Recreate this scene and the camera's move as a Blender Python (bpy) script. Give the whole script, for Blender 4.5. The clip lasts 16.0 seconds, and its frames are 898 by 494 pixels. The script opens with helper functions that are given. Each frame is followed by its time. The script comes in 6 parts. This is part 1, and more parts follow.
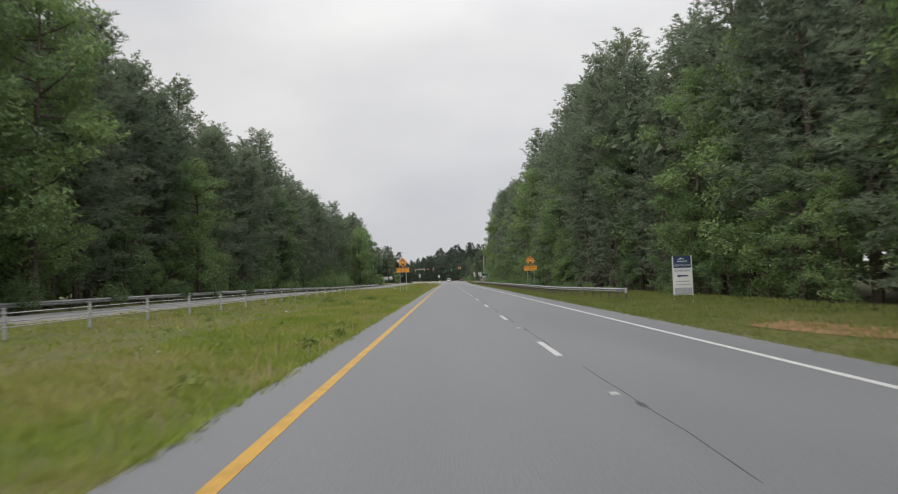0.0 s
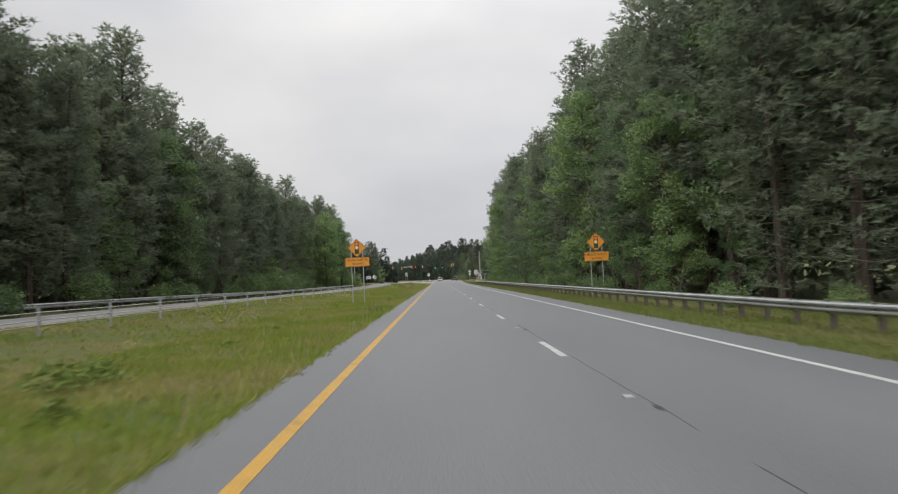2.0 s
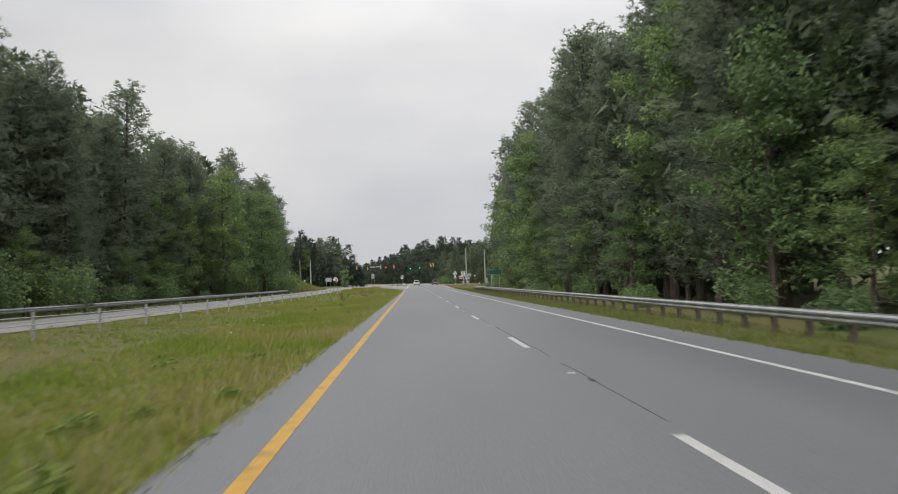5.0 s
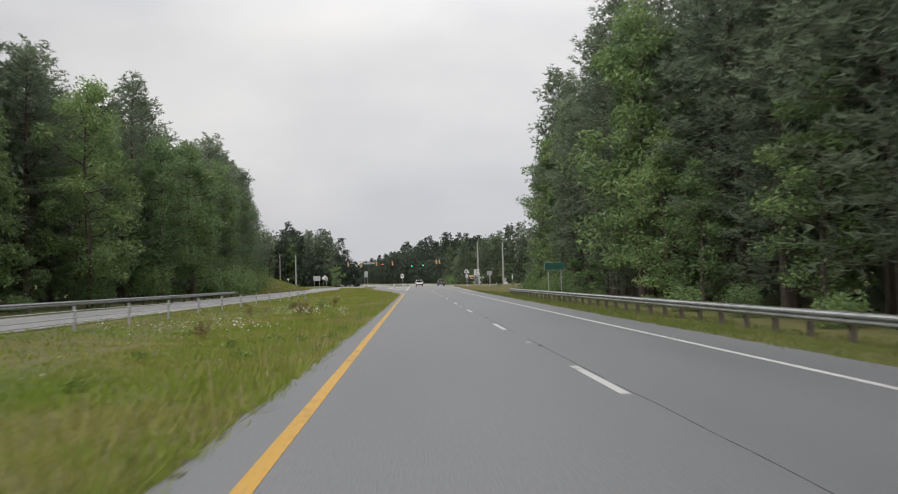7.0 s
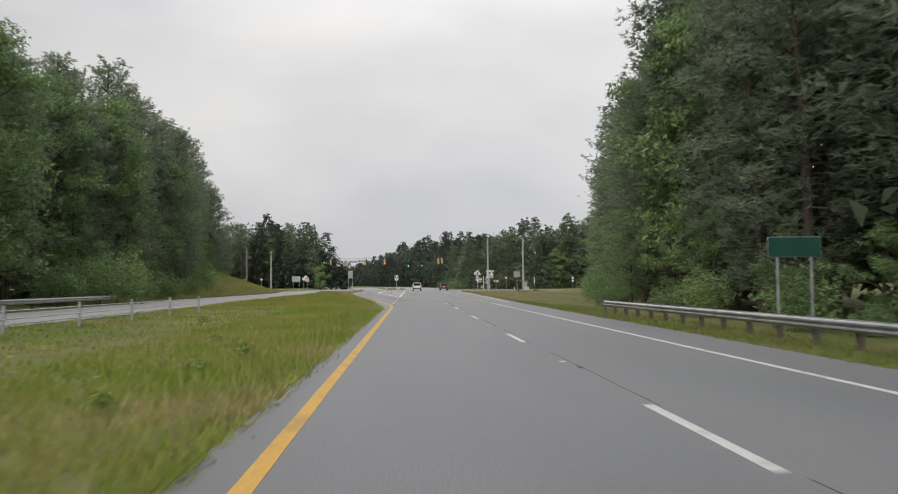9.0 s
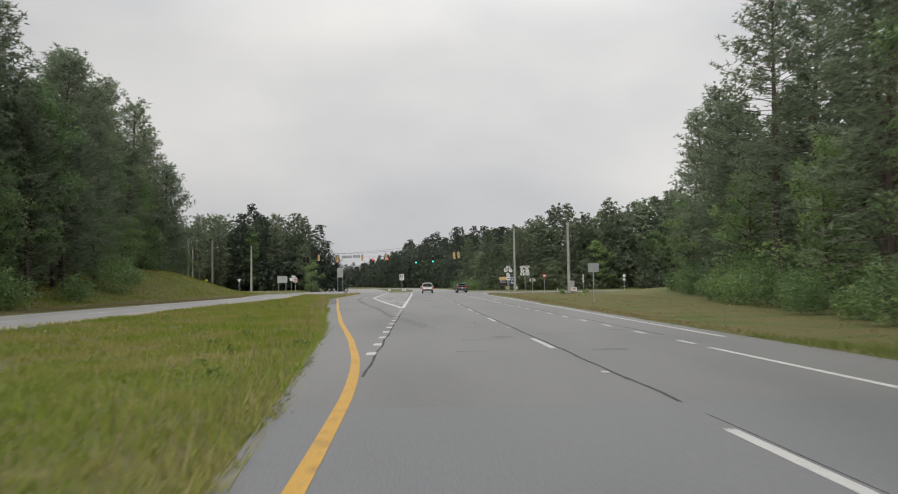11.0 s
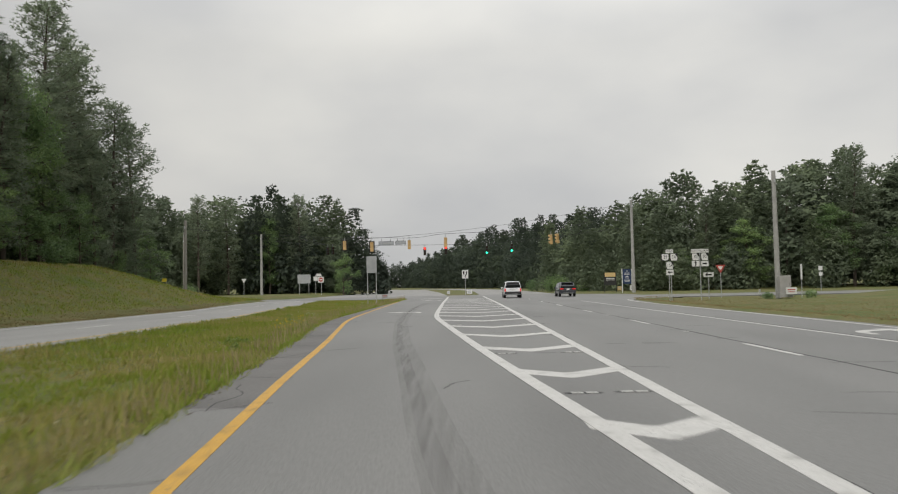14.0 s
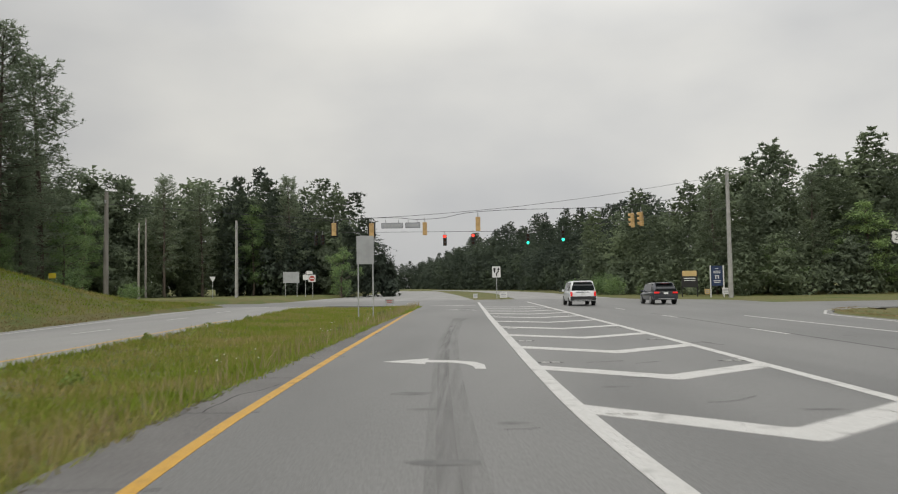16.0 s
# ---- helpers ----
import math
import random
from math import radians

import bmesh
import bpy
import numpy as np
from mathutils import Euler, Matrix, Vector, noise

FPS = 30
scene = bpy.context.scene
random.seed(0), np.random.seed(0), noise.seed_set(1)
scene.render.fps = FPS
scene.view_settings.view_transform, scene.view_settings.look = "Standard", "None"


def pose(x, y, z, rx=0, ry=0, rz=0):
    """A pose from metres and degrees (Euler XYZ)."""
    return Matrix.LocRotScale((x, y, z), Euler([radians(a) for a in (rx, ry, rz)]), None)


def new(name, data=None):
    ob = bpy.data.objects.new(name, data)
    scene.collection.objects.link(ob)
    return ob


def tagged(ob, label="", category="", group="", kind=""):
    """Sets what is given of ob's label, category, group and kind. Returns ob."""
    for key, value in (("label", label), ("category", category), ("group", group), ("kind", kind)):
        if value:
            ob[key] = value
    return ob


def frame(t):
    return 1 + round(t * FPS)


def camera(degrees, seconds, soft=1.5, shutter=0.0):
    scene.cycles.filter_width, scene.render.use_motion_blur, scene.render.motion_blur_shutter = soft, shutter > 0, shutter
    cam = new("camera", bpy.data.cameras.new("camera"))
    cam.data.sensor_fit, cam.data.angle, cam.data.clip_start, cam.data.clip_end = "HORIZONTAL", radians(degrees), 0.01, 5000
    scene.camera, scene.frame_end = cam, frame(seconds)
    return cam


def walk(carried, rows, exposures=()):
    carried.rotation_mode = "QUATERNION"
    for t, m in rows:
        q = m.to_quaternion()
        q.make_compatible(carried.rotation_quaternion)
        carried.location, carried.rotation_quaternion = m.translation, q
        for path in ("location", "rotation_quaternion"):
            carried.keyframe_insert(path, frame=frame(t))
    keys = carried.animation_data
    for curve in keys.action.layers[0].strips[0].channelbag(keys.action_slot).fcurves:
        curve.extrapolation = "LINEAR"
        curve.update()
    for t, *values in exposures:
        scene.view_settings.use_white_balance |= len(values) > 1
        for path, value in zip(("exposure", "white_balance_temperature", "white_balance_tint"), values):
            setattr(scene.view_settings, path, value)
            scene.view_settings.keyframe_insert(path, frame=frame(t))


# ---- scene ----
cam = camera(61.26, 16.0, soft=1.1, shutter=0.25)
PATH = [
    (0.0, -0.063, 0.000, 1.449, -0.118, 2.434, 2.160),
    (0.5, -0.028, 12.367, 1.467, -0.212, 2.408, 2.429),
    (1.0, -0.088, 24.747, 1.478, -0.267, 2.403, 2.715),
    (1.5, -0.121, 36.728, 1.479, -0.427, 2.285, 2.682),
    (2.0, -0.262, 49.070, 1.477, -0.839, 2.313, 2.645),
    (2.5, -0.316, 61.637, 1.479, -1.172, 2.423, 2.637),
    (3.0, -0.327, 73.682, 1.484, -1.455, 2.477, 2.556),
    (3.5, -0.380, 85.201, 1.486, -1.918, 2.464, 2.428),
    (4.0, -0.435, 96.624, 1.490, -2.402, 2.582, 2.290),
    (6.5, -0.561, 152.657, 1.447, -2.688, 2.391, 1.707),
    (7.0, -0.611, 163.074, 1.417, -2.603, 2.541, 1.453),
    (7.5, -0.648, 173.444, 1.388, -2.700, 2.637, 1.081),
    (8.0, -0.707, 183.668, 1.353, -2.792, 2.696, 0.782),
    (8.5, -0.707, 193.735, 1.349, -2.850, 2.822, 0.577),
    (9.0, -0.709, 203.431, 1.345, -2.888, 2.838, 0.483),
    (11.5, -1.240, 250.137, 1.394, -1.974, 2.885, 0.982),
    (12.0, -1.811, 258.662, 1.414, -1.285, 2.876, 0.991),
    (12.5, -2.457, 267.330, 1.432, -0.409, 2.918, 0.964),
    (13.0, -3.108, 275.444, 1.445, 0.359, 2.853, 1.050),
    (13.5, -3.787, 283.444, 1.460, 0.889, 2.868, 1.183),
    (14.0, -4.555, 291.438, 1.479, 1.256, 2.946, 1.204),
    (14.5, -5.262, 299.068, 1.496, 1.523, 2.941, 1.260),
    (15.0, -5.967, 306.422, 1.505, 1.708, 2.993, 1.167),
    (15.5, -6.617, 313.482, 1.510, 1.821, 3.038, 0.998),
    (16.0, -7.294, 320.158, 1.515, 1.916, 3.047, 0.867),
]
walk(cam, [(t, pose(x, y, z, 90 + pitch, roll, yaw)) for t, x, y, z, yaw, pitch, roll in PATH],
     exposures=((0, 0.0, 6400, 10), (9.0, -0.02, 6450, 10), (12.0, -0.16, 6540, 8), (16.0, -0.18, 6620, 7)))

# ---- daylight: a bright even cloud cover ----
world = bpy.data.worlds.new("overcast_sky")
scene.world = world
world.use_nodes = True
wt = world.node_tree
wt.nodes.clear()


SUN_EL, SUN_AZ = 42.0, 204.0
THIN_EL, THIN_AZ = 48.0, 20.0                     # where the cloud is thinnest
sky = wt.nodes.new("ShaderNodeTexSky")
sky.sky_type = "NISHITA"
sky.sun_disc = False
sky.sun_elevation, sky.sun_rotation = radians(SUN_EL), radians(SUN_AZ)
sky.air_density, sky.dust_density = 1.0, 3.0
grey = wt.nodes.new("ShaderNodeHueSaturation")
grey.inputs["Saturation"].default_value = 0.1
sky_gain = wt.nodes.new("ShaderNodeMixRGB")
sky_gain.blend_type = "MULTIPLY"
sky_gain.inputs[0].default_value = 1.0
sky_gain.inputs[2].default_value = (0.09, 0.09, 0.09, 1)
cloud_xyz = wt.nodes.new("ShaderNodeTexCoord")
cloud_map = wt.nodes.new("ShaderNodeMapping")
cloud_map.inputs["Scale"].default_value = (1.0, 1.0, 2.0)
cloud = wt.nodes.new("ShaderNodeTexNoise")
cloud.inputs["Scale"].default_value = 2.2
cloud.inputs["Detail"].default_value = 5.0
cloud.inputs["Roughness"].default_value = 0.45
cloud_ramp = wt.nodes.new("ShaderNodeValToRGB")
cloud_ramp.color_ramp.elements[0].position, cloud_ramp.color_ramp.elements[0].color = 0.34, (0.545, 0.548, 0.572, 1)
cloud_ramp.color_ramp.elements[1].position, cloud_ramp.color_ramp.elements[1].color = 0.66, (0.775, 0.760, 0.742, 1)
veil = wt.nodes.new("ShaderNodeMixRGB")
veil.inputs[0].default_value = 0.93
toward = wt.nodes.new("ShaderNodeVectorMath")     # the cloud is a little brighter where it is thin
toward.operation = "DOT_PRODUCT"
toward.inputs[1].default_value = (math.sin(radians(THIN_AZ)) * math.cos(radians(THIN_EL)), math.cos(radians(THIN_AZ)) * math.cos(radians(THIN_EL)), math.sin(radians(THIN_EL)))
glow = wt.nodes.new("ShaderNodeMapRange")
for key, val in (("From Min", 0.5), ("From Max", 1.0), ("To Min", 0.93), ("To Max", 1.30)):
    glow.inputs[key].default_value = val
height = wt.nodes.new("ShaderNodeSeparateXYZ")
zenith = wt.nodes.new("ShaderNodeMapRange")       # an overcast sky is about twice as bright overhead as low down
for key, val in (("From Min", 0.30), ("From Max", 0.95), ("To Min", 1.0), ("To Max", 2.3)):
    zenith.inputs[key].default_value = val
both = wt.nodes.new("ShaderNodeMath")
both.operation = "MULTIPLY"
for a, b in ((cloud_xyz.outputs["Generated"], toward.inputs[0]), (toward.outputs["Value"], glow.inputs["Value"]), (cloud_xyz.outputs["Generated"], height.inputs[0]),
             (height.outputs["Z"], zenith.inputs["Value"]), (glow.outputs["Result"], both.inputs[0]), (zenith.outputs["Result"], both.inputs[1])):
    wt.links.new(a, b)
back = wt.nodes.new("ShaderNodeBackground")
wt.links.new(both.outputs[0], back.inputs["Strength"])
wout = wt.nodes.new("ShaderNodeOutputWorld")
for a, b in ((sky.outputs[0], grey.inputs["Color"]), (grey.outputs[0], sky_gain.inputs[1]), (cloud_xyz.outputs["Generated"], cloud_map.inputs[0]),
             (cloud_map.outputs[0], cloud.inputs["Vector"]), (cloud.outputs["Fac"], cloud_ramp.inputs[0]), (sky_gain.outputs[0], veil.inputs[1]),
             (cloud_ramp.outputs[0], veil.inputs[2]), (veil.outputs[0], back.inputs["Color"]), (back.outputs[0], wout.inputs["Surface"])):
    wt.links.new(a, b)
sun = new("sun", bpy.data.lights.new("sun", "SUN"))
sun.data.energy, sun.data.angle, sun.data.color = 1.95, radians(40), (1.0, 0.97, 0.93)
sun.rotation_euler = (radians(90 - SUN_EL), 0, radians(180 - SUN_AZ))


# ---- materials ----
def material(name, stops, scale=3.0, rough=0.8, metal=0.0, bump=0.0, bump_scale=60.0, detail=6.0, space="object", fine=0.0, fine_scale=90.0,
             per_object=0.0, per_island=0.0, specular=0.5, emit=None, coat=0.0, rough_var=0.0, translucent=0.0, stretch=(1, 1, 1), film=1.0, wear=None):
    """A noise-driven surface: stops of colour over a broad noise, a fine grain on top, and spread from object to object or leaf to leaf."""
    m = bpy.data.materials.new(name)
    m.use_nodes = True
    nt = m.node_tree
    nt.nodes.clear()
    out = nt.nodes.new("ShaderNodeOutputMaterial")
    bsdf = nt.nodes.new("ShaderNodeBsdfPrincipled")
    bsdf.inputs["Roughness"].default_value, bsdf.inputs["Metallic"].default_value = rough, metal
    bsdf.inputs["Specular IOR Level"].default_value = specular
    bsdf.inputs["Coat Weight"].default_value = coat
    if space == "world":
        vec = nt.nodes.new("ShaderNodeNewGeometry").outputs["Position"]
    else:
        vec = nt.nodes.new("ShaderNodeTexCoord").outputs["Object"]
    mp = nt.nodes.new("ShaderNodeMapping")
    mp.inputs["Scale"].default_value = stretch
    nt.links.new(vec, mp.inputs[0])
    vec = mp.outputs[0]
    broad = nt.nodes.new("ShaderNodeTexNoise")
    broad.inputs["Scale"].default_value, broad.inputs["Detail"].default_value = scale, detail
    nt.links.new(vec, broad.inputs["Vector"])
    fac = broad.outputs["Fac"]

    def calc(op, a, b):
        n = nt.nodes.new("ShaderNodeMath")
        n.operation = op
        for i, v in enumerate((a, b)):
            if isinstance(v, (int, float)):
                n.inputs[i].default_value = v
            else:
                nt.links.new(v, n.inputs[i])
        return n.outputs[0]

    if per_island:
        isl = nt.nodes.new("ShaderNodeNewGeometry").outputs["Random Per Island"]
        fac = calc("ADD", fac, calc("MULTIPLY", calc("SUBTRACT", isl, 0.5), per_island))
    if per_object:
        rnd = nt.nodes.new("ShaderNodeObjectInfo").outputs["Random"]
        fac = calc("ADD", fac, calc("MULTIPLY", calc("SUBTRACT", rnd, 0.5), per_object))
    ramp = nt.nodes.new("ShaderNodeValToRGB")
    els = ramp.color_ramp.elements
    while len(els) < len(stops):
        els.new(0.5)
    for e, (p, c) in zip(els, stops):
        e.position, e.color = p, (*c, 1)
    nt.links.new(fac, ramp.inputs[0])
    col = ramp.outputs[0]
    if fine:
        grain = nt.nodes.new("ShaderNodeTexNoise")
        grain.inputs["Scale"].default_value, grain.inputs["Detail"].default_value = fine_scale, 3
        nt.links.new(vec, grain.inputs["Vector"])
        mix = nt.nodes.new("ShaderNodeMixRGB")
        mix.blend_type = "MULTIPLY"
        mix.inputs[0].default_value = 1.0
        gr = nt.nodes.new("ShaderNodeMapRange")
        gr.inputs["From Min"].default_value, gr.inputs["From Max"].default_value = 0.3, 0.7
        gr.inputs["To Min"].default_value, gr.inputs["To Max"].default_value = 1 - fine, 1 + fine
        nt.links.new(grain.outputs["Fac"], gr.inputs["Value"])
        nt.links.new(col, mix.inputs[1])
        nt.links.new(gr.outputs["Result"], mix.inputs[2])
        col = mix.outputs[0]
    if wear:                                      # flecks where the coat has worn through to what lies under it
        under, amount, fleck = wear
        wn = nt.nodes.new("ShaderNodeTexNoise")
        wn.inputs["Scale"].default_value, wn.inputs["Detail"].default_value, wn.inputs["Roughness"].default_value = fleck, 5, 0.75
        nt.links.new(vec, wn.inputs["Vector"])
        wr = nt.nodes.new("ShaderNodeMapRange")
        wr.inputs["From Min"].default_value, wr.inputs["From Max"].default_value = 0.66 - amount, 0.72 - amount
        nt.links.new(calc("ADD", wn.outputs["Fac"], calc("MULTIPLY", calc("SUBTRACT", broad.outputs["Fac"], 0.5), 0.5)), wr.inputs["Value"])
        wm = nt.nodes.new("ShaderNodeMixRGB")
        nt.links.new(wr.outputs["Result"], wm.inputs[0])
        nt.links.new(col, wm.inputs[1])
        wm.inputs[2].default_value = (*under, 1)
        col = wm.outputs[0]
    nt.links.new(col, bsdf.inputs["Base Color"])
    if film < 1:                                  # a thin film: patchy and partly see-through
        fr = nt.nodes.new("ShaderNodeMapRange")
        fr.inputs["From Min"].default_value, fr.inputs["From Max"].default_value = 0.3, 0.7
        fr.inputs["To Min"].default_value, fr.inputs["To Max"].default_value = 0.0, film
        nt.links.new(broad.outputs["Fac"], fr.inputs["Value"])
        nt.links.new(fr.outputs["Result"], bsdf.inputs["Alpha"])
    if rough_var:
        rv = nt.nodes.new("ShaderNodeMapRange")
        rv.inputs["To Min"].default_value, rv.inputs["To Max"].default_value = rough - rough_var, rough + rough_var
        nt.links.new(broad.outputs["Fac"], rv.inputs["Value"])
        nt.links.new(rv.outputs["Result"], bsdf.inputs["Roughness"])
    if bump:
        bn = nt.nodes.new("ShaderNodeTexNoise")
        bn.inputs["Scale"].default_value, bn.inputs["Detail"].default_value = bump_scale, 4
        nt.links.new(vec, bn.inputs["Vector"])
        bp = nt.nodes.new("ShaderNodeBump")
        bp.inputs["Strength"].default_value, bp.inputs["Distance"].default_value = bump, 0.02
        nt.links.new(bn.outputs["Fac"], bp.inputs["Height"])
        nt.links.new(bp.outputs[0], bsdf.inputs["Normal"])
    if emit:
        bsdf.inputs["Emission Color"].default_value = (*emit[0], 1)
        bsdf.inputs["Emission Strength"].default_value = emit[1]
    shader = bsdf.outputs[0]
    if translucent:
        tr = nt.nodes.new("ShaderNodeBsdfTranslucent")
        nt.links.new(col, tr.inputs["Color"])
        ms = nt.nodes.new("ShaderNodeMixShader")
        ms.inputs[0].default_value = translucent
        nt.links.new(shader, ms.inputs[1])
        nt.links.new(tr.outputs[0], ms.inputs[2])
        shader = ms.outputs[0]
    nt.links.new(shader, out.inputs["Surface"])
    return m


def plain(name, c, rough=0.5, metal=0.0, var=0.08, scale=4.0, **kw):
    lo, hi = tuple(v * (1 - var) for v in c), tuple(min(1, v * (1 + var)) for v in c)
    return material(name, [(0.35, lo), (0.65, hi)], scale=scale, rough=rough, metal=metal, **kw)


M_ASPHALT = material("asphalt", [(0.3, (0.112, 0.115, 0.120)), (0.52, (0.136, 0.139, 0.145)), (0.75, (0.160, 0.162, 0.166))], scale=0.16, rough=0.6,
                     bump=0.25, bump_scale=70, space="world", fine=0.16, fine_scale=26, stretch=(2.2, 0.35, 1), rough_var=0.08)
M_ASPHALT_PALE = material("worn_asphalt", [(0.3, (0.108, 0.107, 0.105)), (0.5, (0.142, 0.141, 0.138)), (0.75, (0.172, 0.170, 0.166))], scale=0.18, rough=0.6,
                          bump=0.28, bump_scale=60, space="world", fine=0.18, fine_scale=24, stretch=(2.0, 0.4, 1), rough_var=0.06)
M_CONCRETE = material("pale_road", [(0.3, (0.210, 0.207, 0.203)), (0.7, (0.259, 0.256, 0.248))], scale=0.25, rough=0.85, bump=0.25, space="world", fine=0.1, fine_scale=30, stretch=(2, 0.4, 1))
M_YELLOW = material("yellow_road_paint", [(0.32, (0.288, 0.173, 0.036)), (0.45, (0.446, 0.245, 0.025)), (0.75, (0.504, 0.288, 0.036))], scale=3.0, rough=0.6, bump=0.3, space="world", fine=0.14, fine_scale=22, wear=((0.16, 0.13, 0.09), 0.05, 30))
M_WHITE = material("white_road_paint", [(0.30, (0.278, 0.271, 0.265)), (0.42, (0.437, 0.431, 0.418)), (0.75, (0.517, 0.510, 0.497))], scale=2.6, rough=0.6, bump=0.3, space="world", fine=0.12, fine_scale=20, wear=((0.17, 0.165, 0.16), 0.05, 26))
M_TAR = material("tar_sealant", [(0.35, (0.055, 0.055, 0.057)), (0.65, (0.105, 0.104, 0.104))], scale=2.0, rough=0.95, specular=0.1, bump=0.3, space="world")
M_PATCH = material("oil_stain", [(0.35, (0.088, 0.088, 0.088)), (0.65, (0.147, 0.146, 0.143))], scale=3.0, rough=0.7, space="world")
M_TYRE_MARK = material("tyre_mark", [(0.35, (0.065, 0.060, 0.058)), (0.65, (0.095, 0.090, 0.087))], scale=2.0, rough=0.8, space="world", stretch=(5, 0.2, 1), film=0.15)
M_GROUND = material("meadow_ground", [(0.28, (0.052, 0.082, 0.009)), (0.42, (0.075, 0.090, 0.013)), (0.56, (0.108, 0.096, 0.028)), (0.66, (0.069, 0.088, 0.012)), (0.84, (0.129, 0.100, 0.043))],
                    scale=0.2, rough=0.95, bump=0.5, bump_scale=14, space="world", fine=0.2, fine_scale=6.0, detail=7)
M_CLAY = material("bare_red_clay", [(0.35, (0.182, 0.081, 0.032)), (0.65, (0.252, 0.140, 0.066))], scale=1.2, rough=0.95, bump=0.5, bump_scale=12, space="world", fine=0.2, fine_scale=6)
M_BLADE = material("grass_blades", [(0.15, (0.150, 0.235, 0.025)), (0.42, (0.205, 0.270, 0.040)), (0.60, (0.290, 0.285, 0.085)), (0.85, (0.420, 0.335, 0.180))],
                   scale=0.22, rough=0.7, space="world", per_island=0.3, specular=0.2, translucent=0.3)
M_BLADE_GREEN = material("lush_grass_blades", [(0.15, (0.150, 0.225, 0.022)), (0.40, (0.195, 0.255, 0.032)), (0.54, (0.262, 0.262, 0.065)), (0.74, (0.360, 0.290, 0.135))],
                         scale=0.3, rough=0.7, space="world", per_island=0.3, specular=0.2, translucent=0.3)
# verge grass with the wood's shade painted in as darker greens
M_SHADED_VERGE = material("shaded_verge_grass", [(0.15, (0.105, 0.150, 0.030)), (0.45, (0.145, 0.180, 0.045)), (0.75, (0.215, 0.205, 0.085))], scale=0.3, rough=0.75, space="world", per_island=0.3, specular=0.15, translucent=0.25)
M_STALK = material("dry_stalks", [(0.3, (0.24, 0.20, 0.10)), (0.7, (0.36, 0.30, 0.17))], scale=1.0, rough=0.8, per_island=0.5, specular=0.2, translucent=0.2)
M_STRAW = material("dry_brown_grass", [(0.25, (0.170, 0.185, 0.060)), (0.48, (0.235, 0.190, 0.095)), (0.75, (0.300, 0.215, 0.130))], scale=0.35, rough=0.8, space="world", per_island=0.3, specular=0.2, translucent=0.25)
M_SOIL = material("road_edge_soil", [(0.3, (0.060, 0.052, 0.038)), (0.6, (0.095, 0.083, 0.060)), (0.8, (0.13, 0.12, 0.095))], scale=1.5, rough=0.95, bump=0.6, bump_scale=18, space="world", fine=0.2, fine_scale=12)
M_SHOULDER = material("old_shoulder_asphalt", [(0.3, (0.104, 0.100, 0.098)), (0.55, (0.132, 0.128, 0.125)), (0.78, (0.158, 0.153, 0.149))], scale=0.5, rough=0.9, bump=0.4, bump_scale=50, space="world", fine=0.2, fine_scale=20)
M_DOCK = material("rusty_seed_stalks", [(0.3, (0.135, 0.083, 0.042)), (0.7, (0.23, 0.155, 0.082))], scale=3.0, rough=0.85, per_island=0.5, specular=0.15, translucent=0.15)
M_WEED = material("weed_leaves", [(0.3, (0.130, 0.190, 0.042)), (0.7, (0.215, 0.270, 0.065))], scale=1.0, rough=0.6, per_island=0.4, specular=0.25, translucent=0.25)
M_PETAL_W = plain("white_petals", (0.72, 0.72, 0.66), 0.7, translucent=0.2)
M_PETAL_Y = plain("yellow_petals", (0.68, 0.46, 0.03), 0.7, translucent=0.2)
M_NEEDLE = material("pine_needles", [(0.12, (0.152, 0.190, 0.132)), (0.5, (0.214, 0.260, 0.178)), (0.88, (0.268, 0.312, 0.196))], scale=0.35, rough=0.65,
                    per_object=0.3, per_island=0.3, specular=0.2, translucent=0.5)
M_LEAF = material("broad_leaves", [(0.12, (0.108, 0.172, 0.078)), (0.5, (0.170, 0.255, 0.105)), (0.88, (0.270, 0.365, 0.135))], scale=0.4, rough=0.55,
                  per_object=0.4, per_island=0.4, specular=0.35, translucent=0.4)
M_BARK = material("bark", [(0.3, (0.055, 0.042, 0.034)), (0.7, (0.135, 0.108, 0.088))], scale=2.5, rough=0.95, bump=0.8, bump_scale=14, stretch=(3, 3, 0.5))
M_GALV = material("galvanised_steel", [(0.3, (0.33, 0.34, 0.35)), (0.7, (0.48, 0.485, 0.49))], scale=1.6, rough=0.5, metal=0.55, bump=0.1, fine=0.06, fine_scale=14)
M_POST_WOOD = material("weathered_post", [(0.3, (0.085, 0.070, 0.055)), (0.7, (0.17, 0.145, 0.12))], scale=4, rough=0.9, bump=0.5, bump_scale=25)
M_POLE_WOOD = material("weathered_pole", [(0.3, (0.20, 0.185, 0.165)), (0.7, (0.31, 0.29, 0.265))], scale=2.0, rough=0.9, bump=0.5, bump_scale=20, stretch=(3, 3, 0.3))
M_CONC_POLE = material("grey_concrete", [(0.3, (0.25, 0.245, 0.235)), (0.7, (0.34, 0.335, 0.32))], scale=2.0, rough=0.85, bump=0.25, bump_scale=30)
M_SIGN_ORANGE = plain("orange_sign_sheeting", (0.62, 0.255, 0.030), 0.45, scale=1.5, var=0.07)
M_SIGN_BLACK = plain("black_sign_film", (0.018, 0.018, 0.018), 0.5)
